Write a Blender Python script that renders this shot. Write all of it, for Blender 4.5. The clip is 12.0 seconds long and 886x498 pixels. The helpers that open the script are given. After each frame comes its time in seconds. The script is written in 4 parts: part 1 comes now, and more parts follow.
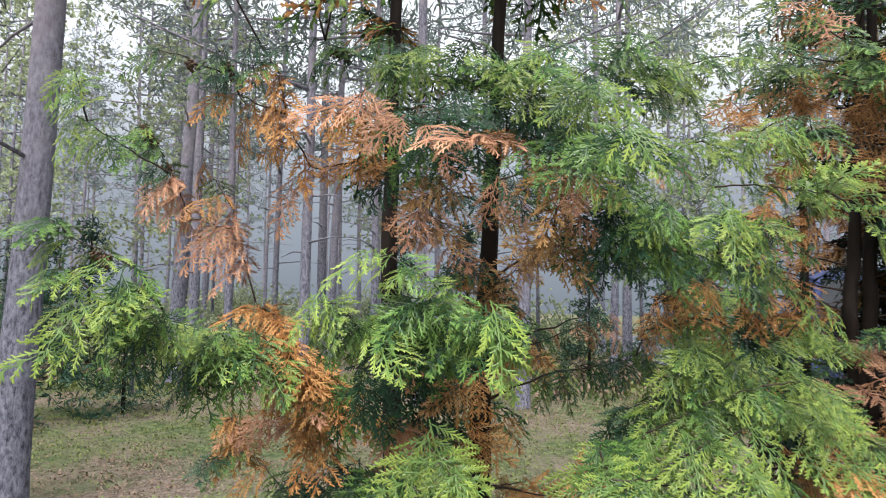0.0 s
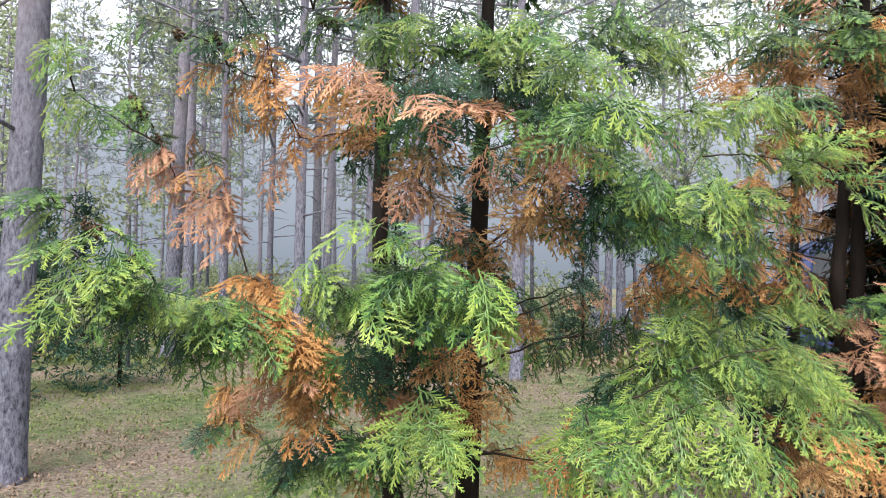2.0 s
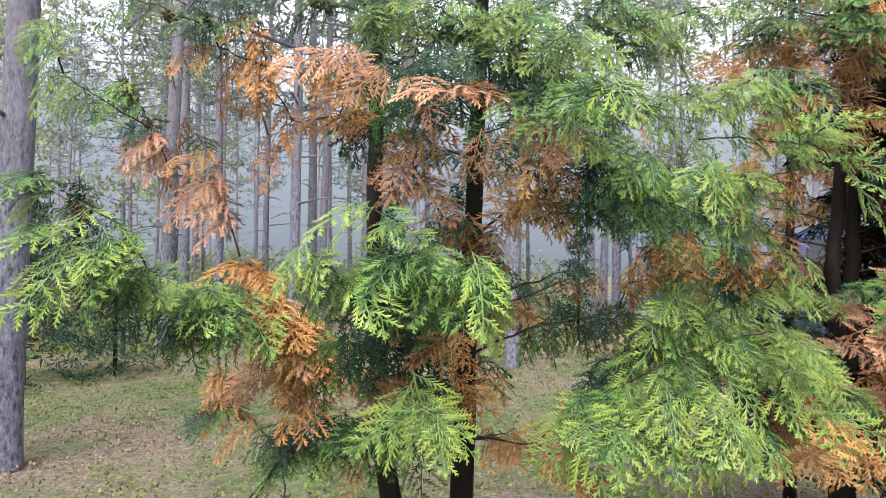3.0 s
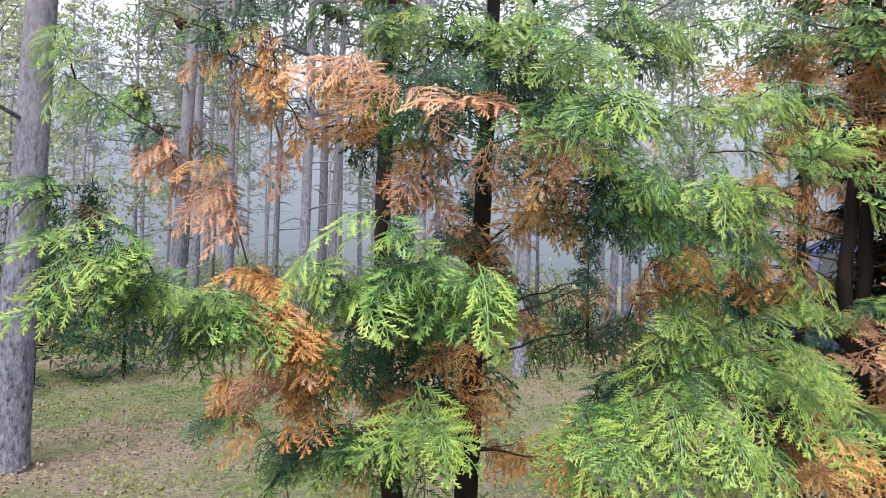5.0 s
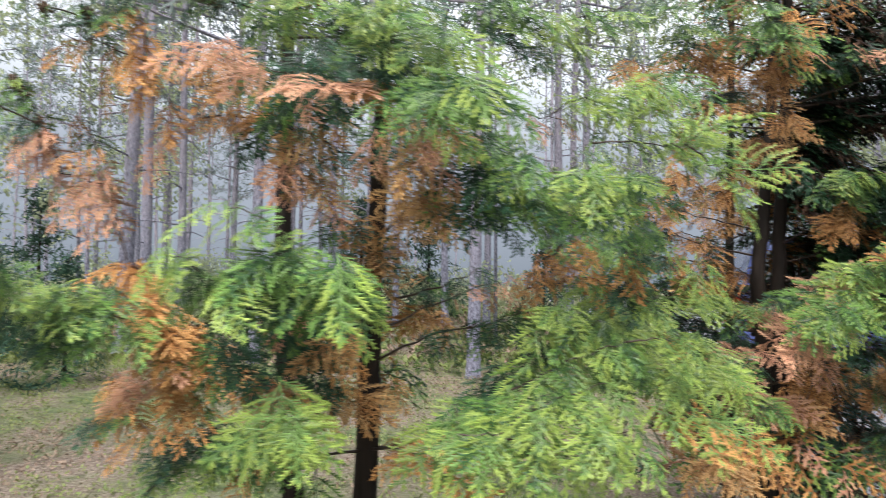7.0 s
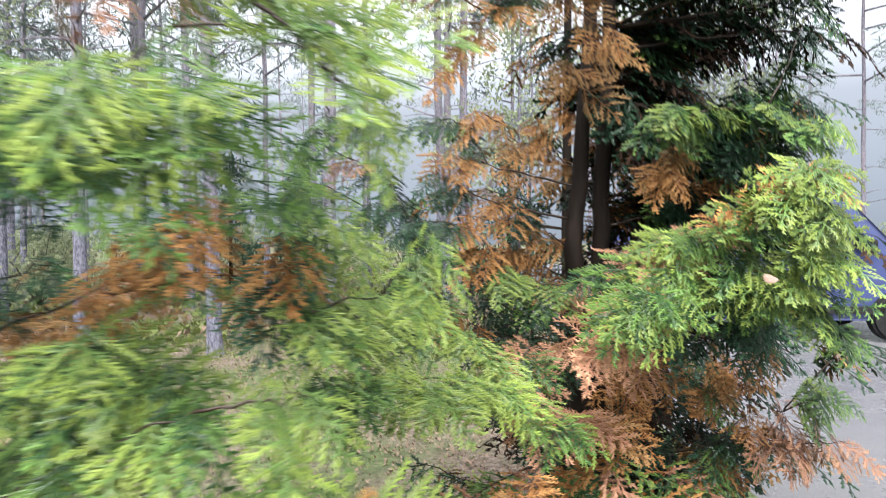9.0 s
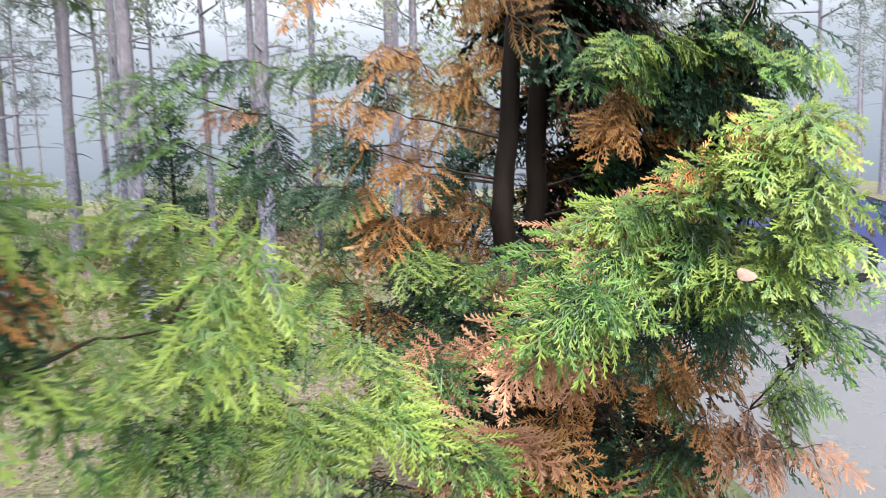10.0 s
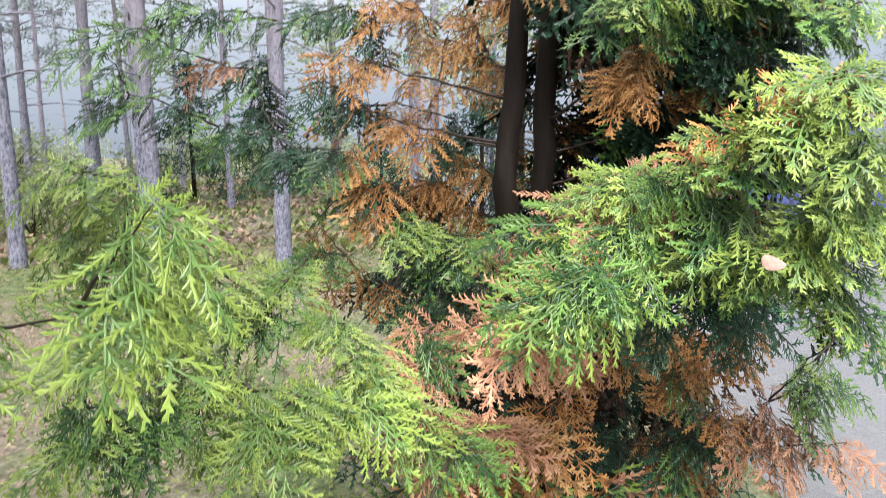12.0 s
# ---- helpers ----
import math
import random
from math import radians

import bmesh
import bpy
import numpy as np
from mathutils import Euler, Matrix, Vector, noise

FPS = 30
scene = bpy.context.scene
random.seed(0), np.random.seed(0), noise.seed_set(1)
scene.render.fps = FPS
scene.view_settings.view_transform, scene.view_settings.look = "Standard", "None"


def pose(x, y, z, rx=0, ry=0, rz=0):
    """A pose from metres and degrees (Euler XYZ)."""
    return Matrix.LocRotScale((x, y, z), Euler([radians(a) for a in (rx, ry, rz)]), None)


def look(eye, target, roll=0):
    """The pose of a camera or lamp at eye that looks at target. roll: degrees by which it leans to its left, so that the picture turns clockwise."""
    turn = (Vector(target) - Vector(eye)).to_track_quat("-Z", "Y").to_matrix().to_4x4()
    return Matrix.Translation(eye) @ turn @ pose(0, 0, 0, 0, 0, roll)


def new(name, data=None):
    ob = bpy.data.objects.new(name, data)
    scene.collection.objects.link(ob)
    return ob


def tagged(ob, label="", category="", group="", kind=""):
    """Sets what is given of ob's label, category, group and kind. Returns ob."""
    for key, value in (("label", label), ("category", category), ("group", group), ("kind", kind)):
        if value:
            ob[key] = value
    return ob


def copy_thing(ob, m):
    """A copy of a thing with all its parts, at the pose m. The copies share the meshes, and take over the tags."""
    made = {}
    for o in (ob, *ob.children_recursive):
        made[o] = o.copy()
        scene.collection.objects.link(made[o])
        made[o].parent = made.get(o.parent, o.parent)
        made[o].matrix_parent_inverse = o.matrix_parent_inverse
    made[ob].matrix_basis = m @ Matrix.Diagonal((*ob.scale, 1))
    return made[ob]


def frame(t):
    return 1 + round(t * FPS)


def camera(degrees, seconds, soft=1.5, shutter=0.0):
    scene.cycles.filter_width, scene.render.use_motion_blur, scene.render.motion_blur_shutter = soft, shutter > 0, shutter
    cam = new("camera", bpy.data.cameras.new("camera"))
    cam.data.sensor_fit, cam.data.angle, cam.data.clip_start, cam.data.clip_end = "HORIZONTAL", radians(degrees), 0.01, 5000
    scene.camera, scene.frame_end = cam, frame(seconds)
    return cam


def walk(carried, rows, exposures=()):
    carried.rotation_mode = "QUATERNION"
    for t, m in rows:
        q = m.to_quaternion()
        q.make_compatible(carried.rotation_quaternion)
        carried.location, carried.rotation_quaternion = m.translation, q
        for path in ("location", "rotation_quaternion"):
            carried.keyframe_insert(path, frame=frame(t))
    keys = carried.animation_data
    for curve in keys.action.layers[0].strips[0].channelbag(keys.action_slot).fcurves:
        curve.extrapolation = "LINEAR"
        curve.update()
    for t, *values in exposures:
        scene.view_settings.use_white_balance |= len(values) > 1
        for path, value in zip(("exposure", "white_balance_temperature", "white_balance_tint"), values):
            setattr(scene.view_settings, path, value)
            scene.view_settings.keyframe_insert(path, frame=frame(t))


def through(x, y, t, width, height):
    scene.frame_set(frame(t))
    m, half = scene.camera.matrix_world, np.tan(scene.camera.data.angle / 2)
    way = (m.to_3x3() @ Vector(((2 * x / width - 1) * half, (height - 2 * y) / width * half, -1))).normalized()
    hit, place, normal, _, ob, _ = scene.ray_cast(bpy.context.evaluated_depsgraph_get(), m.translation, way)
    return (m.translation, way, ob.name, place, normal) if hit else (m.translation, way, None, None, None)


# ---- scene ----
cam = camera(66.3, 12.0, 0.85, 0.65)
PATH = [
    (0, (0.018, 0.012, 1.468), (0.0, 2.007, 1.618), 0.8),
    (0.5, (0.014, -0.015, 1.461), (0.026, 1.98, 1.59), 0.9),
    (1, (0.008, -0.025, 1.452), (0.011, 1.971, 1.571), 0.9),
    (1.5, (0.027, -0.009, 1.453), (0.037, 1.99, 1.537), 0.7),
    (2, (0.033, -0.001, 1.457), (0.03, 1.998, 1.53), 0.6),
    (2.5, (0.035, 0.006, 1.455), (0.043, 2.006, 1.502), 0.5),
    (3, (0.038, 0.011, 1.446), (0.047, 2.011, 1.485), 0.5),
    (4.8, (0.045, 0.018, 1.448), (0.015, 2.017, 1.513), 1.1),
    (5, (0.045, 0.016, 1.454), (0.025, 2.015, 1.513), 1.4),
    (5.5, (0.046, 0.012, 1.454), (0.019, 2.01, 1.527), 1.0),
    (6, (0.06, 0.011, 1.459), (0.057, 2.01, 1.516), 1.7),
    (6.5, (0.143, 0.017, 1.449), (0.145, 2.015, 1.538), 1.0),
    (7, (0.269, 0.052, 1.431), (0.342, 2.05, 1.503), 0.9),
    (7.5, (0.406, 0.186, 1.452), (0.652, 2.17, 1.5), 0.3),
    (7.7, (0.457, 0.285, 1.459), (0.804, 2.254, 1.504), 0.7),
    (9.3, (1.025, 0.897, 1.504), (1.388, 2.86, 1.383), -0.9),
    (9.5, (1.098, 0.973, 1.518), (1.459, 2.933, 1.343), -1.6),
    (10, (1.152, 1.181, 1.541), (1.624, 3.113, 1.329), -1.5),
    (10.5, (1.215, 1.319, 1.536), (1.725, 3.23, 1.239), -1.4),
    (11, (1.237, 1.323, 1.54), (1.686, 3.248, 1.236), -0.7),
    (11.5, (1.237, 1.312, 1.543), (1.674, 3.248, 1.29), -1.2),
    (12, (1.244, 1.306, 1.539), (1.655, 3.238, 1.224), -0.5),
]
walk(cam, [(t, look(eye, target, roll)) for t, eye, target, roll in PATH],
     [(0, 0.62), (0.5, 0.62), (1.5, 0.78), (2, 0.90), (6, 0.90), (7, 0.88), (7.5, 1.08), (10, 1.28), (12, 1.34)])

# ---------------------------------------------------------------- light: an overcast autumn day
world = bpy.data.worlds.new("overcast")
scene.world = world
world.use_nodes = True
wt = world.node_tree
sky = wt.nodes.new("ShaderNodeTexSky")
sky.sky_type = 'NISHITA'
sky.sun_disc = False
sky.sun_elevation, sky.sun_rotation = radians(48), radians(200)
sky.dust_density, sky.air_density = 4.0, 1.0
grey = wt.nodes.new("ShaderNodeHueSaturation")
grey.inputs["Saturation"].default_value = 0.7
wt.links.new(sky.outputs[0], grey.inputs["Color"])
wt.links.new(grey.outputs[0], wt.nodes["Background"].inputs["Color"])
wt.nodes["Background"].inputs["Strength"].default_value = 0.06
sun_data = bpy.data.lights.new("sun", 'SUN')
sun_data.energy, sun_data.angle, sun_data.color = 3.5, radians(45), (1.0, 0.99, 0.98)
sun = new("sun", sun_data)
sun.matrix_basis = look((0, 0, 30), (3.0, 16, 0))


# ---------------------------------------------------------------- materials
def material(name, rough=0.6, spec=0.5):
    m = bpy.data.materials.new(name)
    m.use_nodes = True
    b = m.node_tree.nodes["Principled BSDF"]
    b.inputs["Roughness"].default_value = rough
    b.inputs["Specular IOR Level"].default_value = spec
    return m, m.node_tree, b


def ramp(nt, source, stops):
    r = nt.nodes.new("ShaderNodeValToRGB")
    els = r.color_ramp.elements
    while len(els) < len(stops):
        els.new(0.5)
    for e, (p, c) in zip(els, stops):
        e.position, e.color = p, (*c, 1)
    nt.links.new(source, r.inputs["Fac"])
    return r.outputs["Color"]


def noise_tex(nt, scale, detail=4.0, stretch=None, rough=0.6):
    n = nt.nodes.new("ShaderNodeTexNoise")
    n.inputs["Scale"].default_value = scale
    n.inputs["Detail"].default_value = detail
    n.inputs["Roughness"].default_value = rough
    tc = nt.nodes.new("ShaderNodeTexCoord")
    if stretch:
        mp = nt.nodes.new("ShaderNodeMapping")
        mp.inputs["Scale"].default_value = stretch
        nt.links.new(tc.outputs["Object"], mp.inputs["Vector"])
        nt.links.new(mp.outputs["Vector"], n.inputs["Vector"])
    else:
        nt.links.new(tc.outputs["Object"], n.inputs["Vector"])
    return n.outputs["Fac"]


def mixed(nt, fac, a, b, mode='MIX'):
    m = nt.nodes.new("ShaderNodeMix")
    m.data_type, m.blend_type = 'RGBA', mode
    for socket, value in ((m.inputs["Factor"], fac), (m.inputs["A"], a), (m.inputs["B"], b)):
        if isinstance(value, bpy.types.NodeSocket):
            nt.links.new(value, socket)
        else:
            socket.default_value = value if isinstance(value, float) else (*value, 1)
    return m.outputs["Result"]


def bump(nt, b, height, strength, distance):
    n = nt.nodes.new("ShaderNodeBump")
    n.inputs["Strength"].default_value = strength
    n.inputs["Distance"].default_value = distance
    nt.links.new(height, n.inputs["Height"])
    nt.links.new(n.outputs["Normal"], b.inputs["Normal"])


def leaf_material(name, low, high, rough=0.36, through=0.08, spread=0.35):
    """Scale-leaf foliage: two tones along the sprays, a tone of its own for each spray, some light passing through."""
    m, nt, b = material(name, rough, 0.35)
    col = ramp(nt, noise_tex(nt, 26.0, 3.0), [(0.3, low), (0.7, high)])
    info = nt.nodes.new("ShaderNodeObjectInfo")
    hsv = nt.nodes.new("ShaderNodeHueSaturation")
    mr = nt.nodes.new("ShaderNodeMapRange")
    mr.inputs["To Min"].default_value, mr.inputs["To Max"].default_value = 1 - spread, 1 + spread
    nt.links.new(info.outputs["Random"], mr.inputs["Value"])
    geo = nt.nodes.new("ShaderNodeNewGeometry")
    isl = nt.nodes.new("ShaderNodeMapRange")
    isl.inputs["To Min"].default_value, isl.inputs["To Max"].default_value = 0.78, 1.22
    nt.links.new(geo.outputs["Random Per Island"], isl.inputs["Value"])
    both = nt.nodes.new("ShaderNodeMath")
    both.operation = 'MULTIPLY'
    nt.links.new(mr.outputs["Result"], both.inputs[0])
    nt.links.new(isl.outputs["Result"], both.inputs[1])
    nt.links.new(both.outputs[0], hsv.inputs["Value"])
    nt.links.new(col, hsv.inputs["Color"])
    nt.links.new(hsv.outputs["Color"], b.inputs["Base Color"])
    tl = nt.nodes.new("ShaderNodeBsdfTranslucent")
    nt.links.new(hsv.outputs["Color"], tl.inputs["Color"])
    mx = nt.nodes.new("ShaderNodeMixShader")
    mx.inputs["Fac"].default_value = through
    nt.links.new(b.outputs[0], mx.inputs[1])
    nt.links.new(tl.outputs[0], mx.inputs[2])
    nt.links.new(mx.outputs[0], nt.nodes["Material Output"].inputs["Surface"])
    return m


LEAF = {
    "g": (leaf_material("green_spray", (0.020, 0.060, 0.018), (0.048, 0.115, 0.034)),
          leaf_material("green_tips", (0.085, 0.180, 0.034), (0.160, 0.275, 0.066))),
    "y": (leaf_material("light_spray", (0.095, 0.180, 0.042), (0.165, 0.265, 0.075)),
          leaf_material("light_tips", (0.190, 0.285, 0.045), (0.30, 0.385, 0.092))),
    # dark green sprays, deepened to put the shade inside the trees into the colour
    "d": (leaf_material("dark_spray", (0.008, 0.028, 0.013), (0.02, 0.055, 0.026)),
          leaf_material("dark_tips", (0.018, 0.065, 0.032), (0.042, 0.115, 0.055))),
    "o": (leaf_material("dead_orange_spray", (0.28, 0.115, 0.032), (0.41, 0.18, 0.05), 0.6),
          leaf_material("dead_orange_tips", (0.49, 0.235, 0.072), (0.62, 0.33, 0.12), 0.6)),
    # dead brown sprays with the inner shade painted in, nearly black
    "k": (leaf_material("shaded_brown_spray", (0.022, 0.011, 0.007), (0.05, 0.024, 0.013), 0.7),
          leaf_material("shaded_brown_tips", (0.045, 0.022, 0.012), (0.10, 0.048, 0.024), 0.7)),
    "s": (leaf_material("dead_salmon_spray", (0.40, 0.19, 0.115), (0.52, 0.26, 0.16), 0.6),
          leaf_material("dead_salmon_tips", (0.51, 0.265, 0.155), (0.62, 0.345, 0.21), 0.6)),
    "b": (leaf_material("dead_brown_spray", (0.22, 0.11, 0.04), (0.36, 0.18, 0.06), 0.65),
          leaf_material("dead_brown_tips", (0.46, 0.26, 0.10), (0.58, 0.35, 0.15), 0.65)),
}

M_STEM, nt, b = material("wet_thuja_bark", 0.75, 0.25)
nt.links.new(ramp(nt, noise_tex(nt, 30, 6, (1, 1, 0.12)), [(0.3, (0.010, 0.007, 0.006)), (0.6, (0.026, 0.018, 0.014)), (0.85, (0.06, 0.045, 0.035))]), b.inputs["Base Color"])
bump(nt, b, noise_tex(nt, 60, 5, (1, 1, 0.15)), 0.8, 0.004)
M_TWIG, nt, b = material("wet_twig", 0.4)
nt.links.new(ramp(nt, noise_tex(nt, 50, 3), [(0.3, (0.018, 0.011, 0.008)), (0.75, (0.06, 0.034, 0.024))]), b.inputs["Base Color"])
bump(nt, b, noise_tex(nt, 160, 3), 0.5, 0.001)

# bark colour paled and blued: the mist over the trunks is painted in
M_PINE, nt, b = material("haze_pale_bark", 0.85, 0.25)
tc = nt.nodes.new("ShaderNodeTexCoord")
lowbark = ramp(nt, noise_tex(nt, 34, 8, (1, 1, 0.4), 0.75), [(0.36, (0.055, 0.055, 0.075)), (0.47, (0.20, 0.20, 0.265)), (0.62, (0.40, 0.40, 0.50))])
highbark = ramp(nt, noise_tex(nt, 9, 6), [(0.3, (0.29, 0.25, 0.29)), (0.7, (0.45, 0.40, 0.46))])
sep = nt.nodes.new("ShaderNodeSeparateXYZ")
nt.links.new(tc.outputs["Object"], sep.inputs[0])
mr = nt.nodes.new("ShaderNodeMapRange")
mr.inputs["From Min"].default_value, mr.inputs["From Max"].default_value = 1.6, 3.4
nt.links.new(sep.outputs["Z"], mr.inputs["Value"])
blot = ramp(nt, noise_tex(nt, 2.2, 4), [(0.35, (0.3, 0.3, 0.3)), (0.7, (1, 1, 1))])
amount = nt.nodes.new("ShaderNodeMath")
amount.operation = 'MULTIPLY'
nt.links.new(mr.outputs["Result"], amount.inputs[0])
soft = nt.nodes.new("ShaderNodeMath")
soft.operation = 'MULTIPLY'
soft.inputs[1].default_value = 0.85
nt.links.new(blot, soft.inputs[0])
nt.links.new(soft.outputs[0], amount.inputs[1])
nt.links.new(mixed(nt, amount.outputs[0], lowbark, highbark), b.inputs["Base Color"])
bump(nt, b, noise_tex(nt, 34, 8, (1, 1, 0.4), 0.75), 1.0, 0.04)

# haze painted into the needles: far paler and bluer than their own green
M_NEEDLE = leaf_material("haze_pale_needles", (0.17, 0.215, 0.205), (0.27, 0.32, 0.30), 0.6, 0.45, 0.25)
M_SPRUCE = leaf_material("spruce_needles", (0.018, 0.05, 0.032), (0.04, 0.09, 0.055), 0.6, 0.15, 0.2)
# leaf green lightened as well, so that mist stands in the colour
M_BIRCH = leaf_material("haze_pale_birch_leaves", (0.28, 0.34, 0.20), (0.46, 0.50, 0.32), 0.5, 0.5, 0.25)
M_MOSSLEAF = leaf_material("undergrowth_leaves", (0.09, 0.15, 0.035), (0.26, 0.27, 0.10), 0.6, 0.25, 0.2)
M_LITTER = leaf_material("leaf_litter", (0.18, 0.115, 0.08), (0.33, 0.25, 0.19), 0.7, 0.15, 0.2)

M_GROUND, nt, b = material("forest_floor", 0.95, 0.15)
moss = ramp(nt, noise_tex(nt, 9, 8), [(0.3, (0.06, 0.095, 0.04)), (0.55, (0.16, 0.20, 0.095)), (0.8, (0.31, 0.33, 0.20))])
heath = ramp(nt, noise_tex(nt, 30, 6), [(0.3, (0.13, 0.095, 0.075)), (0.55, (0.29, 0.235, 0.19)), (0.8, (0.45, 0.41, 0.36))])
patch = ramp(nt, noise_tex(nt, 0.7, 4), [(0.42, (0, 0, 0)), (0.58, (1, 1, 1))])
nt.links.new(mixed(nt, patch, moss, heath), b.inputs["Base Color"])
bump(nt, b, noise_tex(nt, 45, 6), 0.9, 0.05)

M_ROAD, nt, b = material("wet_asphalt", 0.25, 0.5)
nt.links.new(ramp(nt, noise_tex(nt, 220, 3), [(0.35, (0.12, 0.12, 0.13)), (0.7, (0.24, 0.24, 0.25))]), b.inputs["Base Color"])
nt.links.new(ramp(nt, noise_tex(nt, 1.4, 5), [(0.4, (0.10, 0.10, 0.10)), (0.65, (0.42, 0.42, 0.42))]), b.inputs["Roughness"])
bump(nt, b, noise_tex(nt, 150, 3), 0.35, 0.006)

M_CARPAINT, nt, b = material("blue_car_paint", 0.22, 0.6)
nt.links.new(ramp(nt, noise_tex(nt, 3, 4), [(0.3, (0.045, 0.06, 0.17)), (0.7, (0.06, 0.08, 0.22))]), b.inputs["Base Color"])
b.inputs["Coat Weight"].default_value = 0.6
M_CARGLASS, nt, b = material("dark_car_glass", 0.06, 0.8)
nt.links.new(ramp(nt, noise_tex(nt, 4, 2), [(0.3, (0.012, 0.014, 0.016)), (0.7, (0.03, 0.033, 0.036))]), b.inputs["Base Color"])
M_TYRE, nt, b = material("tyre_rubber", 0.85, 0.3)
nt.links.new(ramp(nt, noise_tex(nt, 30, 3), [(0.3, (0.012, 0.012, 0.013)), (0.7, (0.03, 0.03, 0.03))]), b.inputs["Base Color"])
M_METAL, nt, b = material("grey_metal", 0.35, 0.5)
b.inputs["Metallic"].default_value = 0.9
nt.links.new(ramp(nt, noise_tex(nt, 20, 3), [(0.3, (0.40, 0.40, 0.42)), (0.7, (0.55, 0.55, 0.57))]), b.inputs["Base Color"])
M_LAMPRED, nt, b = material("red_lamp_glass", 0.2, 0.6)
b.inputs["Base Color"].default_value = (0.35, 0.015, 0.012, 1)
M_LAMPCLEAR, nt, b = material("clear_lamp_glass", 0.1, 0.7)
b.inputs["Base Color"].default_value = (0.6, 0.62, 0.65, 1)
M_CONE, nt, b = material("brown_cone", 0.7, 0.3)
nt.links.new(ramp(nt, noise_tex(nt, 120, 3), [(0.3, (0.04, 0.025, 0.015)), (0.7, (0.16, 0.10, 0.06))]), b.inputs["Base Color"])
M_PALELEAF, nt, b = material("pale_fallen_leaf", 0.6, 0.3)
nt.links.new(ramp(nt, noise_tex(nt, 60, 4), [(0.3, (0.28, 0.18, 0.14)), (0.7, (0.40, 0.28, 0.23))]), b.inputs["Base Color"])

# misty distance behind the last trees: haze painted as a plain pale glowing band, lighter towards the sky
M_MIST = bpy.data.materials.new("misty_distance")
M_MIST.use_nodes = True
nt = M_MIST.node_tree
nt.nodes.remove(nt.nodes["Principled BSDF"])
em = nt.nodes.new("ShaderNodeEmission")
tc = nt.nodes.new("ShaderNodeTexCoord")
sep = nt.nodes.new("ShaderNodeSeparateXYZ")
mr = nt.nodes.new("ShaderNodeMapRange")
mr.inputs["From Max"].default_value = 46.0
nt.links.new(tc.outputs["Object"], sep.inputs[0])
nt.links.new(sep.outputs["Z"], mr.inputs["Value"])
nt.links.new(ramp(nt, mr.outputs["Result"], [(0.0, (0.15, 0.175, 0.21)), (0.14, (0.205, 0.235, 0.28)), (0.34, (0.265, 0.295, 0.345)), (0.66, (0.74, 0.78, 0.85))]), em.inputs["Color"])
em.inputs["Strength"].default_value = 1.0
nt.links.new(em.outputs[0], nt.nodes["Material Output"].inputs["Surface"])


# ---------------------------------------------------------------- mesh helpers
def mesh_from(name, verts, faces, mats, index=None, smooth=False):
    me = bpy.data.meshes.new(name)
    me.from_pydata([tuple(v) for v in verts], [], faces)
    for m in mats:
        me.materials.append(m)
    if index is not None:
        me.polygons.foreach_set("material_index", np.asarray(index, dtype=np.int32))
    if smooth:
        me.polygons.foreach_set("use_smooth", [True] * len(faces))
    me.update()
    return me


def part(name, data, parent, m=None, label=""):
    """A mesh (or bmesh with its material) linked as one object under a thing or a part."""
    ob = new(name, data)
    ob.parent = parent
    if m is not None:
        ob.matrix_basis = m
    return tagged(ob, label)


def tube(path, radii, sides=7, wobble=0.0, seed=0):
    """A closed tapered tube along a path: vertices and faces."""
    rnd = random.Random(seed)
    path = [Vector(p) for p in path]
    verts, faces = [], []
    ref = Vector((0.31, 0.17, 0.93))
    for i, p in enumerate(path):
        t = (path[min(i + 1, len(path) - 1)] - path[max(i - 1, 0)]).normalized()
        if abs(t.dot(ref)) > 0.95:
            ref = Vector((0.9, -0.3, 0.2))
        u = t.cross(ref).normalized()
        w = t.cross(u)
        for k in range(sides):
            a = 2 * math.pi * k / sides
            r = radii[i] * (1 + wobble * rnd.uniform(-1, 1))
            verts.append(p + u * math.cos(a) * r + w * math.sin(a) * r)
    for i in range(len(path) - 1):
        for k in range(sides):
            a, c = i * sides + k, i * sides + (k + 1) % sides
            faces.append((a, c, c + sides, a + sides))
    faces.append(tuple(range(sides))[::-1])
    faces.append(tuple(range(len(verts) - sides, len(verts))))
    return verts, faces


def joined(pieces):
    verts, faces = [], []
    for v, f in pieces:
        o = len(verts)
        verts.extend(v)
        faces.extend(tuple(i + o for i in q) for q in f)
    return verts, faces


def box_mesh(name, size, mat, bevel=0.0, taper=None, segments=2):
    bm = bmesh.new()
    bmesh.ops.create_cube(bm, size=1.0)
    for v in bm.verts:
        v.co = Vector((v.co.x * size[0], v.co.y * size[1], v.co.z * size[2]))
    if taper:
        for v in bm.verts:
            if v.co.z > 0:
                v.co.x *= taper[0]
                v.co.y *= taper[1]
    if bevel:
        bmesh.ops.bevel(bm, geom=bm.edges[:], offset=bevel, segments=segments, affect='EDGES', profile=0.6)
    me = bpy.data.meshes.new(name)
    bm.to_mesh(me)
    bm.free()
    me.materials.append(mat)
    return me


# ---------------------------------------------------------------- ground, road, distance
def ground_height(x, y):
    h = 0.10 * noise.noise((x * 0.35, y * 0.35, 0.3)) + 0.035 * noise.noise((x * 1.7, y * 1.7, 4.0))
    edge = road_offset(x, y)
    if edge > -1.2:
        k = min(1.0, (edge + 1.2) / 1.0)
        h = h * (1 - k) - 0.10 * k
    return h


ROAD_A, ROAD_B, ROAD_HALF = Vector((3.9, -14.0)), Vector((10.6, 30.0)), 3.3


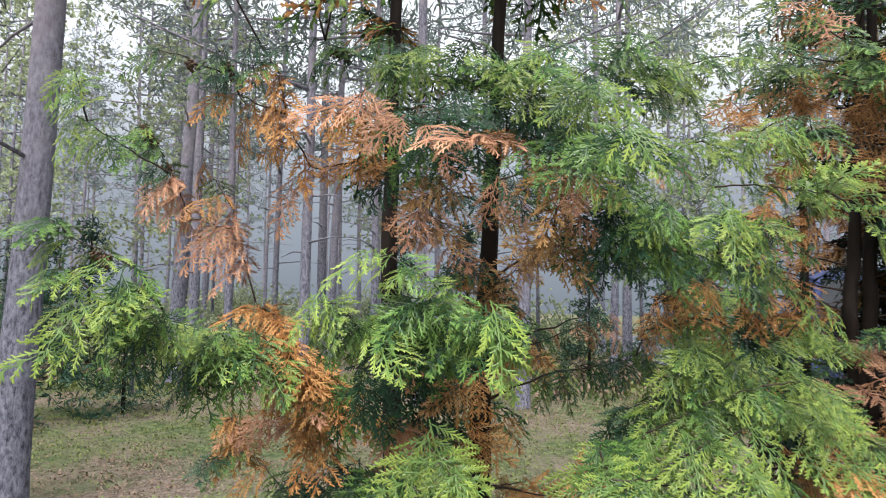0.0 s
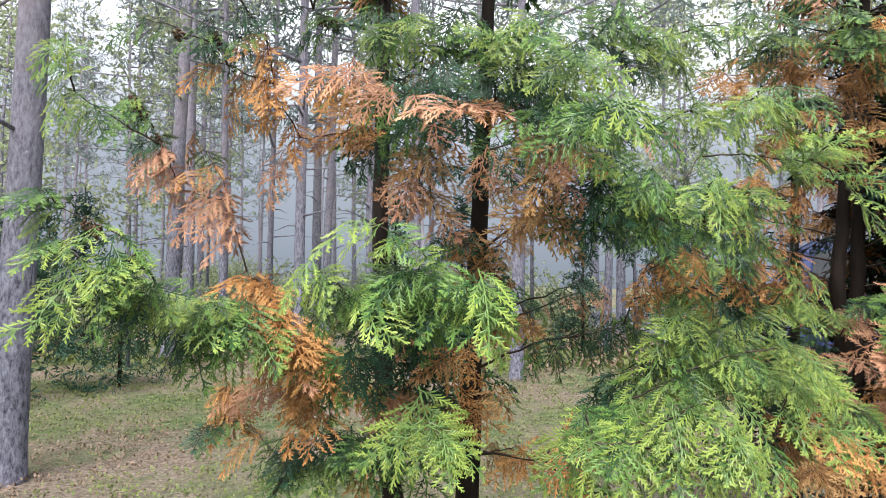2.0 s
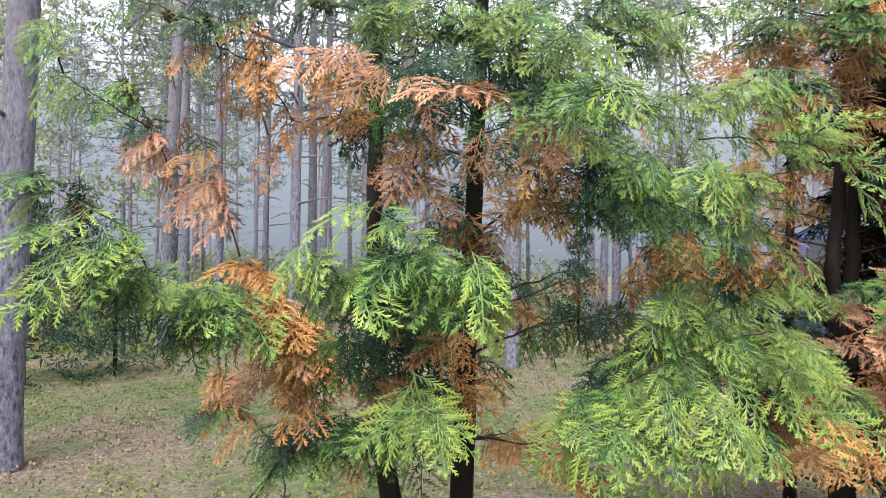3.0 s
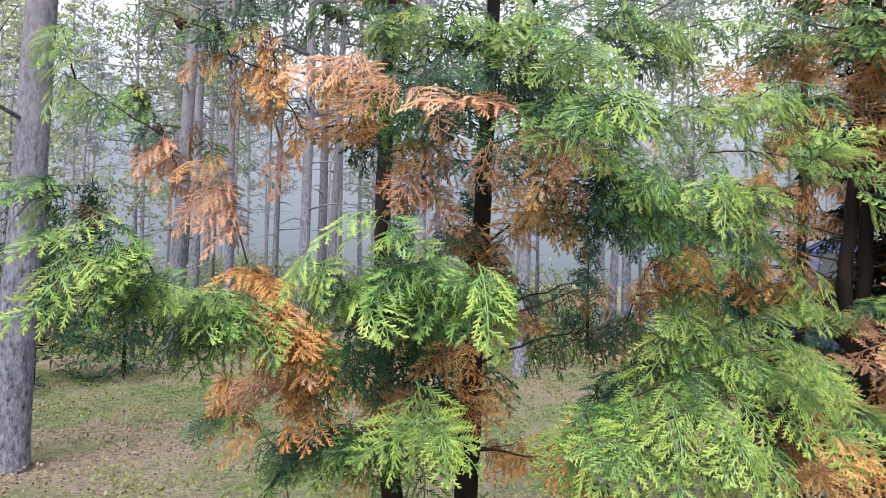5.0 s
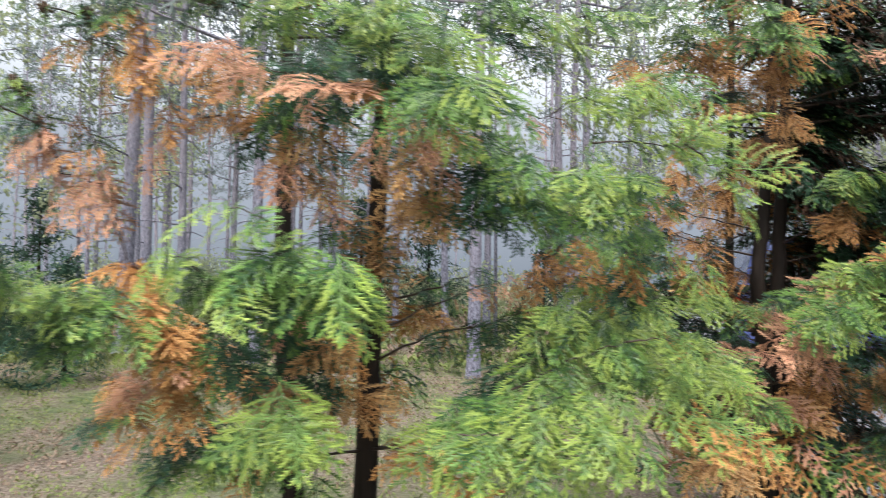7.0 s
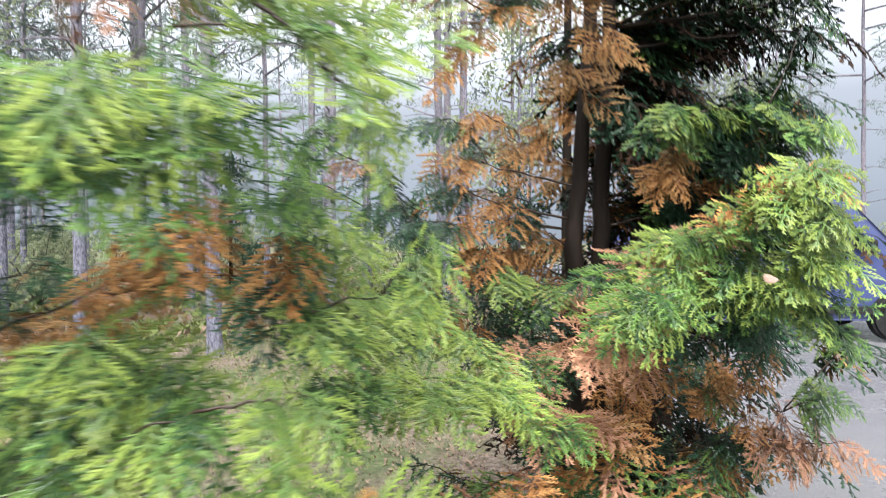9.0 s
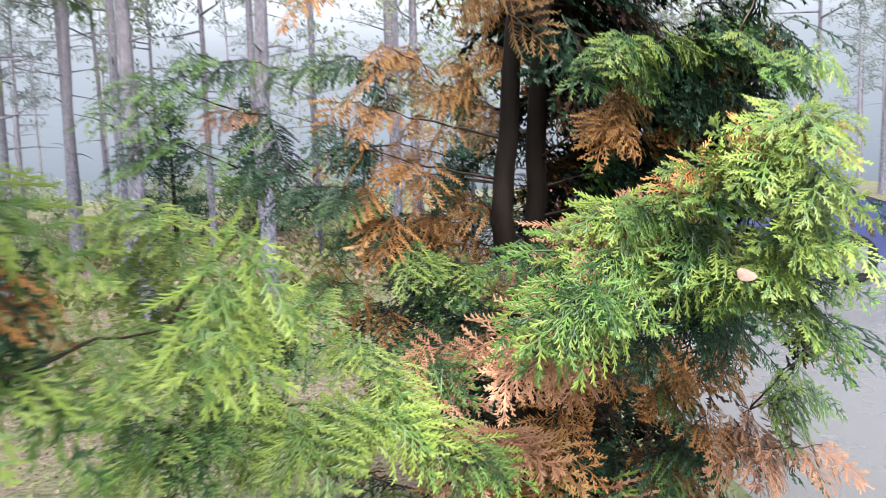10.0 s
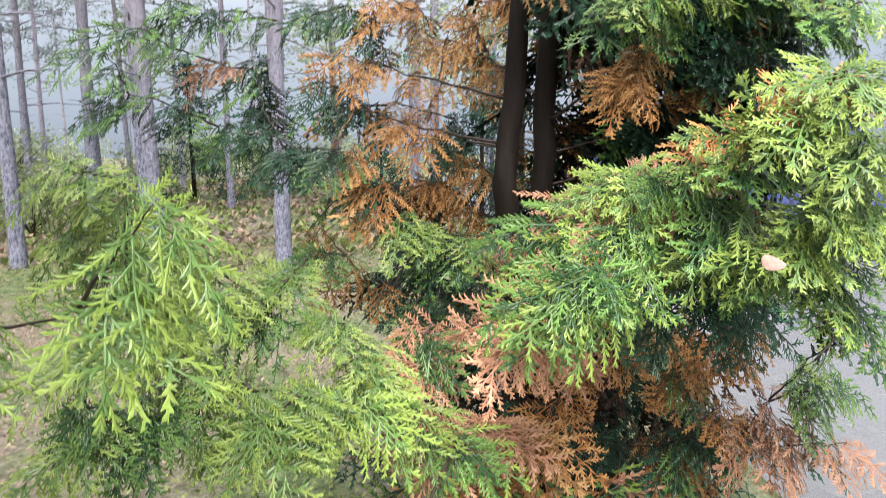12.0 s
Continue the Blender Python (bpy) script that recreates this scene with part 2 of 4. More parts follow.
def road_offset(x, y):
    """How far a place lies inside the road's verge: negative on the forest side."""
    d = (ROAD_B - ROAD_A).normalized()
    r = Vector((x, y)) - ROAD_A
    return ROAD_HALF - abs(r.x * d.y - r.y * d.x)


def axis_steps():
    s = [-90, -60, -40, -28, -20, -15]
    s += [-12 + 0.35 * i for i in range(80)]
    return s + [17, 21, 28, 40, 60, 90]


gx, gy = axis_steps(), [v + 4 for v in axis_steps()]
gv = [(x, y, ground_height(x, y)) for y in gy for x in gx]
n = len(gx)
gf = [(j * n + i, j * n + i + 1, (j + 1) * n + i + 1, (j + 1) * n + i) for j in range(len(gy) - 1) for i in range(n - 1)]
tagged(new("ground", mesh_from("ground", gv, gf, [M_GROUND], smooth=True)), "mossy forest floor with brown heath and leaf litter", "ground", kind="structure")

d = (ROAD_B - ROAD_A).normalized()
side = Vector((d.y, -d.x))
rv, rf = [], []
for i in range(61):
    c = ROAD_A + (ROAD_B - ROAD_A) * (i / 60)
    for k, (o, z) in enumerate(((-3.3, -0.16), (-3.1, -0.02), (-1.5, 0.015), (0, 0.03), (1.5, 0.015), (3.1, -0.02), (3.3, -0.16))):
        p = c + side * (o + (0.12 * noise.noise((i * 0.6, k, 0)) if k in (0, 1, 5, 6) else 0))
        rv.append((p.x, p.y, z))
rf = [(i * 7 + k, i * 7 + k + 1, (i + 1) * 7 + k + 1, (i + 1) * 7 + k) for i in range(60) for k in range(6)]
tagged(new("road", mesh_from("road", rv, rf, [M_ROAD], smooth=True)), "wet grey asphalt forest road", "road", kind="structure")

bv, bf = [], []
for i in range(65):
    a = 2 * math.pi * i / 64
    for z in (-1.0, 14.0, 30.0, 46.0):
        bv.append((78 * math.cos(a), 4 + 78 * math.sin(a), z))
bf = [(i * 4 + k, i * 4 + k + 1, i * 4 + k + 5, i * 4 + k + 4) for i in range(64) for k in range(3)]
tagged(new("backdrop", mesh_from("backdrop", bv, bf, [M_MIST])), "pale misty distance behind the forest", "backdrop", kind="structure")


# ---------------------------------------------------------------- thuja sprays
def cord(verts, faces, index, p0, p1, w, slot, sides=3, bow=0.0):
    """One flattened, slightly bowed cord of scale leaves, blunt, ridged on its upper side."""
    o = len(verts)
    dx, dy = p1[0] - p0[0], p1[1] - p0[1]
    ln = math.hypot(dx, dy) or 1e-6
    ux, uy = -dy / ln, dx / ln
    nx, ny = ux * w / 2, uy * w / 2
    t = w * 0.25
    for f, s, k in ((0.0, 0.7, 0.0), (0.66, 1.0, 1.0)):
        x, y = p0[0] + dx * f + ux * bow * ln * k, p0[1] + dy * f + uy * bow * ln * k
        verts.extend([(x + nx * s, y + ny * s, 0), (x, y, t * s), (x - nx * s, y - ny * s, 0)])
    verts.append((p1[0], p1[1], -0.001))
    for k in range(sides):
        a, c = o + k, o + (k + 1) % 3
        faces.append((a, c, c + 3, a + 3))
        faces.append((a + 3, c + 3, o + 6))
    index.extend([slot] * 2 * sides)


def spray_shape(seed, length=0.17, shoots=9, gap=0.0105, spread=0.55, width=0.0044, sides=3):
    """A flat, lacy fan of thuja foliage: a midrib, side shoots by turns, and short bowed cords like saw teeth along them."""
    rnd = random.Random(seed)
    verts, faces, index = [], [], []
    bend = rnd.uniform(-0.2, 0.2)

    def mid(f):
        return (bend * length * f * f, length * f)

    def fingers(on, ln, a, first, lead):
        m = max(3, int(ln * (1 - first) / gap))
        for j in range(m):
            g = first + (0.98 - first) * (j + rnd.uniform(-0.12, 0.12)) / m
            for t in (lead, -lead):
                c = a + t * radians(rnd.uniform(40, 54) - 12 * g)
                sl = (0.0095 + 0.10 * ln) * (1.2 - 0.75 * g) * rnd.uniform(0.75, 1.2)
                z = on(min(1.0, max(0.0, g + (0.4 / m if t == lead else 0))))
                tip = (z[0] + math.sin(c) * sl, z[1] + math.cos(c) * sl)
                cord(verts, faces, index, z, tip, width * rnd.uniform(0.85, 1.15), 1 if g > 0.3 else 0, sides, 0.12 * t)
    for i in range(4):
        cord(verts, faces, index, mid(i / 4), mid((i + 1.25) / 4), width * (1.1 - 0.1 * i), 0)
    for i in range(shoots):
        f = 0.05 + 0.86 * (i / shoots) + rnd.uniform(-0.012, 0.012)
        s = 1 if i % 2 else -1
        ln = (length * spread * (1 - f) ** 0.85 * min(1.0, 0.72 + 2.2 * f) + 0.012) * rnd.uniform(0.68, 1.2)
        a = radians(rnd.uniform(46, 56) - 8 * f)
        q = mid(f)
        curl = rnd.uniform(-0.1, 0.35)

        def on(g):
            b = a - curl * g
            return (q[0] + s * math.sin(b) * ln * g, q[1] + math.cos(b) * ln * g)
        cord(verts, faces, index, q, on(0.55), width, 0)
        cord(verts, faces, index, on(0.4), on(1.0), width, 1)
        fingers(on, ln, s * (a - curl * 0.6), 0.12, s)
    fingers(lambda g: mid(0.88 + 0.11 * g), length * 0.14, bend * 1.4, 0.0, 1)
    v = np.array(verts)
    droop, cup, twist = rnd.uniform(0.4, 2.0), rnd.uniform(0.5, 3.0), rnd.uniform(-2.0, 2.0)
    v[:, 2] += -droop * v[:, 1] ** 2 - cup * v[:, 0] ** 2 + twist * v[:, 0] * v[:, 1]
    v[:, 2] += 0.006 * np.sin(v[:, 0] * 60 + seed) * np.sin(v[:, 1] * 50)
    return v, faces, index


SHAPES = [spray_shape(11 + i, 0.130 + 0.016 * (i % 5), 9 + i % 3, 0.0112, 0.56 + 0.05 * (i % 4), 0.0038) for i in range(10)]
SIMPLE = [spray_shape(41 + i, 0.18, 6, 0.024, 0.6, 0.0075, 2) for i in range(4)]
SPRAYS = {c: [mesh_from("spray", v, f, LEAF[c], ix) for v, f, ix in SHAPES] for c in LEAF}


def spray_frame(p, axis, normal, size):
    y = Vector(axis).normalized()
    z = Vector(normal)
    z = (z - y * z.dot(y)).normalized()
    x = y.cross(z)
    m = Matrix((x, y, z)).transposed().to_4x4()
    return Matrix.Translation(p) @ m @ Matrix.Scale(size, 4)


def curve_points(a, b, sag, steps, rnd, wander):
    pts = []
    for i in range(steps + 1):
        f = i / steps
        p = a.lerp(b, f)
        p.z += 4 * sag * f * (1 - f)
        if 0 < i:
            p += Vector((rnd.uniform(-1, 1), rnd.uniform(-1, 1), rnd.uniform(-1, 1))) * wander * f
        pts.append(p)
    return pts


def cone_mesh():
    pieces = []
    for i in range(14):
        a, z = i * 2.4, 0.012 - 0.0018 * i
        r = 0.005 + 0.004 * math.sin(math.pi * (i + 1) / 15)
        c = Vector((math.cos(a) * r, math.sin(a) * r, z))
        up = Vector((math.cos(a) * 0.4, math.sin(a) * 0.4, -1)).normalized()
        pieces.append(tube([c, c + up * 0.006, c + up * 0.011], [0.002, 0.0042, 0.0012], 6))
    v, f = joined(pieces)
    return mesh_from("seed_cone", v, f, [M_CONE], smooth=True)


CONE = cone_mesh()


OPEN_SIDE = Vector((0.15, -1.0, 0.1))  # the open road side, to which the sprays turn their faces


class Thuja:
    """A thuja: stems, limbs with their sprays as parts, and the inner and far foliage joined."""

    def __init__(self, base, label, seed, near_side):
        self.base = Vector(base)
        self.root = tagged(new("thuja"), label, "conifer")
        self.root.empty_display_size = 0.2
        self.root.location = self.base
        self.rnd = random.Random(seed)
        self.stems = []
        self.rest = {}
        self.grown = []
        self.near_side = near_side
        self.made = 0

    def stem(self, points, r0, r1):
        pts = [Vector(p) for p in points]
        fine = []
        for i in range(len(pts) - 1):
            for k in range(6):
                fine.append(pts[i].lerp(pts[i + 1], k / 6))
        fine.append(pts[-1])
        for i in range(1, len(fine) - 1):
            fine[i] = (fine[i - 1] + fine[i] * 2 + fine[i + 1]) / 4 + Vector((self.rnd.uniform(-1, 1), self.rnd.uniform(-1, 1), 0)) * 0.004
        radii = [r0 + (r1 - r0) * i / (len(fine) - 1) for i in range(len(fine))]
        v, f = tube([p - self.base for p in fine], radii, 12, 0.06, 3)
        part("trunk", mesh_from("trunk", v, f, [M_STEM], smooth=True), self.root)
        self.stems.append(fine)

    def foot(self, end):
        """Where a bough to end springs from: a stem, or an older bough that lies closer to the stems."""
        out = math.hypot(end.x - self.base.x, end.y - self.base.y)
        best, cost, bough = None, 9.0, False
        for line in self.stems:
            for p in line:
                d = (p - end).length + 0.8 * abs(p.z - end.z + 0.03)
                if d < cost:
                    best, cost, bough = p, d, False
        for p in self.grown:
            d = (p - end).length
            inner = math.hypot(p.x - self.base.x, p.y - self.base.y)
            d += 0.10 + 0.8 * abs(p.z - end.z)
            if 0.09 < d < cost and inner < out - 0.04:
                best, cost, bough = p, d, True
        return best.copy(), bough

    def grow(self, at, colours, n, reach=0.22, droop=0.6, face=0.9, cones=0, size=1.0, fine=True):
        """A bough or side shoot whose outer end carries a tuft of n sprays round the place at; colours are drawn from the letters."""
        rnd = self.rnd
        end = Vector(at)
        a, bough = self.foot(end)
        flat = Vector((end.x - a.x, end.y - a.y, 0)).normalized()
        if bough:
            away = Vector((end.x - self.base.x, end.y - self.base.y, 0)).normalized()
            flat = (flat + away).normalized()
        end = end - flat * 0.02 + Vector((0, 0, 0.085 * droop))
        span = (end - a).length
        pts = curve_points(a, end, rnd.uniform(-0.03, 0.04) * span, 9, rnd, 0.010)
        r = 0.0026 + 0.0014 * span if bough else 0.0034 + 0.0050 * span
        v, f = tube([p - a for p in pts], [r * (1 - 0.72 * i / 9) for i in range(10)], 6, 0.12, n)
        sideways = flat.cross(Vector((0, 0, 1)))
        start = max(0.25, 1 - reach / max(span, 0.05))
        places = []
        n += n // 4
        for i in range(n):
            last = i == n - 1
            at_f = 0.98 if last else start + (1 - start) * (i + rnd.uniform(0.1, 0.9)) / n
            s = 1 if i % 2 else -1
            k = min(8, int(at_f * 9))
            p = pts[k].lerp(pts[k + 1], at_f * 9 - k)
            wide = rnd.uniform(-0.2, 0.2) if last else s * rnd.uniform(0.7, 1.5)
            axis = flat * rnd.uniform(0.3, 0.9) + sideways * wide + Vector((0, 0, -droop * rnd.uniform(0.35, 1.25)))
            axis.normalize()
            normal = Vector((0, 0, 1)) * rnd.uniform(0.3, 0.9) + (flat * 0.4 + OPEN_SIDE * 0.7) * face * rnd.uniform(0.5, 1.6) + Vector([rnd.uniform(-0.3, 0.3) for _ in range(3)])
            q = p - axis * 0.015
            places.append((q, axis, normal, size * rnd.uniform(0.68, 1.08), rnd.choice(colours)))
        if fine:
            self.grown.extend(pts[2:9])
            limb = part("limb", mesh_from("limb", v, f, [M_TWIG], smooth=True), self.root, Matrix.Translation(a - self.base))
        else:
            self.rest.setdefault("wood", []).append(([p + a - self.base for p in v], f))
        for i in range(cones):
            k = 4 + i % 5
            spot = pts[k].lerp(pts[k + 1], rnd.random()) - a + Vector((0, 0, -0.012))
            part("seed_cone", CONE, limb, Matrix.Translation(spot) @ pose(0, 0, 0, rnd.uniform(-40, 40), rnd.uniform(-40, 40), 60 * i) @ Matrix.Scale(rnd.uniform(0.8, 1.15), 4), "small dry brown cone")
        for q, axis, normal, sz, c in places:
            if fine and end.y < self.near_side and self.made < 300:
                part("spray", rnd.choice(SPRAYS[c]), limb, spray_frame(q - a, axis, normal, sz))
                self.made += 1
            else:
                sv, sf, si = rnd.choice(SHAPES if fine else SIMPLE)
                m = np.array(spray_frame(q - self.base, axis, normal, sz))
                self.rest.setdefault(c, []).append((sv @ m[:3, :3].T + m[:3, 3], sf, si))

    def finish(self):
        """Joins what was set aside: one mesh for the thin wood, one for the inner foliage."""
        if "wood" in self.rest:
            v, f = joined(self.rest.pop("wood"))
            part("twig_wood", mesh_from("twig_wood", v, f, [M_TWIG], smooth=True), self.root)["kind"] = "stuff"
        verts, faces, index, mats, o = [], [], [], [], 0
        for c, pieces in self.rest.items():
            for sv, sf, si in pieces:
                verts.append(sv)
                faces.extend(tuple(i + o for i in q) for q in sf)
                index.extend(i + len(mats) for i in si)
                o += len(sv)
            mats.extend(LEAF[c])
        if verts:
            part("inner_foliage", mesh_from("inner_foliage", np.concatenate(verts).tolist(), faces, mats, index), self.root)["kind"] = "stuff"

# the near thuja, two stems, beside the path
near = Thuja((0.10, 2.22, 0.0), "tall thuja with green sprays and many dead orange ones", 5, 1.72)
near.stem([(0.11, 2.23, -0.05), (0.12, 2.2, 1.06), (0.14, 2.12, 1.6), (0.16, 2.1, 2.1), (0.2, 2.1, 3.2)], 0.042, 0.014)
near.stem([(0.0, 2.3, -0.05), (-0.17, 2.36, 0.9), (-0.19, 2.38, 1.7), (-0.19, 2.38, 2.2), (-0.15, 2.4, 3.6)], 0.040, 0.016)
grow = near.grow
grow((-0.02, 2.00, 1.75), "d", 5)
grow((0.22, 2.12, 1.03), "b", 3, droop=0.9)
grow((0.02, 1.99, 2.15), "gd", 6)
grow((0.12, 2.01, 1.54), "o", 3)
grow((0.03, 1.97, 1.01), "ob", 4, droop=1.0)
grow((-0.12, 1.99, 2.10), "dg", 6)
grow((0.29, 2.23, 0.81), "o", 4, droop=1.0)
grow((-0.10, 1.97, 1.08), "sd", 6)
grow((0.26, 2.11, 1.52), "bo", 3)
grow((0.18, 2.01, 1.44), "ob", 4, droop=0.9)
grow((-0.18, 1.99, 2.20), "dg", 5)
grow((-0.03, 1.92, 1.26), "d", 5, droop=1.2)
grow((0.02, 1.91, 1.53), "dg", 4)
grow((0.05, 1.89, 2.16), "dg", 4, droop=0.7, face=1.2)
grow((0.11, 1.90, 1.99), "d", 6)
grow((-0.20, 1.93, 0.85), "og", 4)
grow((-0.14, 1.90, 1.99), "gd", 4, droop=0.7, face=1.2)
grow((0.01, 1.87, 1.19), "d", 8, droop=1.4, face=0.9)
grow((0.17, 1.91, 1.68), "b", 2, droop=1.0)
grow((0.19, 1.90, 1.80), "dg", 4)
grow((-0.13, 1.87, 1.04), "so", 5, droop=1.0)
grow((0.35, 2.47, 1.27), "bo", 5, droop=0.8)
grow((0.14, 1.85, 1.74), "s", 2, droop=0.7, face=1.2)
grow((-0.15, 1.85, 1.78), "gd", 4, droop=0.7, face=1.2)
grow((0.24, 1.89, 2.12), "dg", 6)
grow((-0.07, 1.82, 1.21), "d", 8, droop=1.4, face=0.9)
grow((-0.23, 1.88, 0.97), "dg", 5)
grow((-0.36, 1.98, 0.88), "gyg", 5, droop=0.4)
grow((-0.23, 1.84, 2.11), "gdy", 5, droop=0.7, face=1.2)
grow((-0.29, 1.88, 0.96), "gd", 6)
grow((-0.08, 1.77, 1.29), "s", 2)
grow((0.11, 1.77, 1.19), "ob", 4, droop=1.1)
grow((-0.07, 1.76, 1.66), "bs", 6, droop=0.9)
grow((0.03, 1.75, 1.78), "ob", 4, droop=0.7, face=1.2)
grow((-0.30, 1.85, 1.78), "o", 5, droop=0.7, face=1.2)
grow((-0.04, 1.75, 1.83), "dg", 6, droop=0.7, face=1.2)
grow((-0.07, 1.74, 2.08), "gy", 5, droop=0.7, face=1.2)
grow((-0.28, 1.82, 1.14), "dg", 4, droop=0.9)
grow((0.46, 2.02, 1.33), "d", 4, droop=1.3)
grow((-0.44, 1.98, 0.93), "dg", 5)
grow((-0.45, 1.98, 0.85), "gy", 4, droop=0.3)
grow((0.46, 1.97, 1.19), "dg", 5, droop=1.2)
grow((-0.38, 1.87, 1.07), "o", 6, droop=1.0)
grow((-0.38, 1.87, 1.11), "o", 4, droop=1.0)
grow((0.34, 1.83, 0.90), "o", 3)
grow((-0.34, 1.82, 1.21), "o", 7, droop=1.0)
grow((0.32, 1.80, 1.98), "d", 5)
grow((-0.15, 1.71, 1.42), "gd", 4)
grow((-0.20, 1.72, 1.21), "gd", 5, droop=0.7)
grow((-0.43, 1.85, 1.75), "s", 3, droop=0.7, face=1.2)
grow((-0.20, 1.70, 1.84), "o", 3, droop=0.7, face=1.2)
grow((0.38, 1.80, 1.80), "dg", 6)
grow((-0.55, 2.02, 1.10), "so", 5)
grow((0.02, 1.65, 1.94), "gd", 5, droop=0.7, face=1.2)
grow((-0.50, 1.91, 1.33), "o", 4)
grow((-0.39, 1.79, 1.22), "oos", 9, droop=1.0)
grow((0.60, 2.32, 1.37), "s", 4)
grow((-0.47, 1.86, 1.39), "o", 6)
grow((-0.36, 1.74, 2.09), "dgd", 5, cones=3, droop=0.7, face=1.2)
grow((0.46, 1.82, 1.05), "o", 3)
grow((-0.08, 1.62, 0.99), "g", 5)
grow((-0.41, 1.77, 1.30), "o", 6, droop=0.9)
grow((-0.03, 1.61, 1.34), "dg", 7, droop=0.7)
grow((-0.57, 1.96, 1.43), "o", 5, droop=0.3)
grow((-0.21, 1.65, 1.92), "os", 6, droop=0.7, face=1.2)
grow((0.48, 1.82, 1.14), "gd", 5)
grow((0.08, 1.60, 1.83), "dg", 4, droop=0.7, face=1.2)
grow((-0.11, 1.60, 1.85), "sg", 4, droop=0.7, face=1.2)
grow((-0.43, 1.75, 1.85), "o", 3, droop=0.9, face=1.2)
grow((0.30, 1.66, 1.53), "b", 8, droop=1.2, face=0.9)
grow((0.17, 1.60, 1.79), "o", 4, droop=0.9, face=1.2)
grow((0.59, 1.92, 1.26), "dg", 5, droop=0.8)
grow((0.50, 1.79, 2.10), "dg", 5, droop=0.7, face=1.2)
grow((0.52, 1.81, 1.53), "d", 4)
grow((-0.46, 1.75, 1.99), "o", 6, droop=1.1, face=1.2)
grow((-0.68, 2.33, 0.89), "o", 3, droop=1.0)
grow((0.52, 1.80, 1.99), "gd", 5)
grow((-0.13, 1.56, 1.34), "gd", 6)
grow((-0.67, 2.04, 1.68), "s", 9, droop=0.9)
grow((-0.53, 1.79, 2.11), "ddg", 4, droop=0.7, face=1.2)
grow((0.62, 1.91, 1.42), "o", 5, droop=0.7)
grow((0.14, 1.55, 1.93), "gd", 5, droop=0.7, face=1.2)
grow((0.41, 1.66, 1.58), "dg", 5, droop=0.9)
grow((0.21, 1.55, 1.88), "d", 5, droop=0.7, face=1.2)
grow((-0.73, 2.32, 1.00), "so", 8, droop=1.0)
grow((-0.50, 1.72, 1.30), "g", 6, droop=1.0)
grow((0.00, 1.51, 1.46), "yg", 4, droop=0.4, face=0.8)
grow((-0.05, 1.51, 1.42), "g", 5)
grow((0.08, 1.52, 1.34), "g", 6, droop=0.8)
grow((0.49, 1.69, 2.11), "g", 4, droop=0.7, face=1.2)
grow((0.70, 2.00, 1.83), "so", 3, droop=0.7, face=1.2)
grow((-0.07, 1.51, 1.51), "y", 3, droop=0.4, face=0.8)
grow((0.04, 1.50, 1.83), "s", 4, droop=0.1, face=0.1)
grow((0.16, 1.52, 1.32), "gy", 5, droop=0.8)
grow((0.40, 1.61, 1.65), "gd", 6, droop=0.8)
grow((-0.76, 2.23, 0.90), "dg", 5, droop=0.5)
grow((0.61, 1.80, 2.07), "yg", 5, droop=0.7, face=1.2)
grow((-0.17, 1.51, 1.55), "yg", 3, droop=0.3, face=0.8)
grow((0.40, 1.60, 1.89), "g", 4, droop=0.7, face=1.2)
grow((0.68, 1.91, 1.50), "dg", 4)
grow((-0.58, 1.75, 1.93), "o", 3, droop=0.9, face=1.2)
grow((0.24, 1.52, 1.72), "b", 5, droop=1.1, face=1.2)
grow((-0.21, 1.51, 1.36), "gyg", 6)
grow((0.75, 2.10, 2.06), "gy", 4, droop=0.7, face=1.2)
grow((0.14, 1.50, 2.02), "gy", 5, droop=-0.3)
grow((-0.62, 1.79, 2.07), "dddg", 6, cones=3, droop=0.7, face=1.2)
grow((-0.51, 1.67, 1.25), "gyg", 6, droop=1.1)
grow((-0.01, 1.47, 1.11), "y", 4, droop=1.0)
grow((0.58, 1.72, 1.17), "gyd", 6, droop=0.7)
grow((-0.77, 2.10, 1.83), "og", 3, droop=0.7, face=1.2)
grow((0.52, 1.66, 1.58), "g", 5)
grow((-0.28, 1.51, 1.43), "yg", 5)
grow((-0.59, 1.72, 1.28), "gd", 7)
grow((0.27, 1.50, 1.79), "gd", 4, droop=0.7, face=1.2)
grow((0.63, 1.77, 1.22), "gd", 5)
grow((-0.54, 1.66, 1.34), "gyg", 5, droop=0.7)
grow((0.49, 1.62, 1.09), "gy", 6, droop=0.8)
grow((0.72, 1.89, 2.12), "yg", 5, droop=0.7, face=1.2)
grow((0.34, 1.52, 1.07), "yg", 5, droop=0.9)
grow((0.28, 1.50, 2.00), "gyd", 5, droop=0.7, face=1.2)
grow((0.32, 1.50, 1.82), "dg", 5, droop=0.7, face=1.2)
grow((0.28, 1.49, 1.64), "bs", 4, droop=1.3, face=1.1)
grow((0.43, 1.56, 1.70), "g", 5, droop=0.7, face=1.2)
grow((0.75, 1.91, 1.46), "bo", 6, droop=1.0)
grow((-0.63, 1.72, 1.20), "dg", 4, droop=1.3)
grow((-0.82, 2.11, 1.64), "so", 3, droop=0.9)
grow((0.23, 1.45, 1.92), "gy", 4, droop=0.7, face=1.2)
grow((0.11, 1.41, 1.41), "gyg", 5, droop=0.5)
grow((0.78, 1.91, 1.39), "og", 4)
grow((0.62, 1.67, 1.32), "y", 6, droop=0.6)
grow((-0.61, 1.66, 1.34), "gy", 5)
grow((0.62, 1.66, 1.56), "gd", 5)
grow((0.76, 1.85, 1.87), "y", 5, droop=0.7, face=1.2)
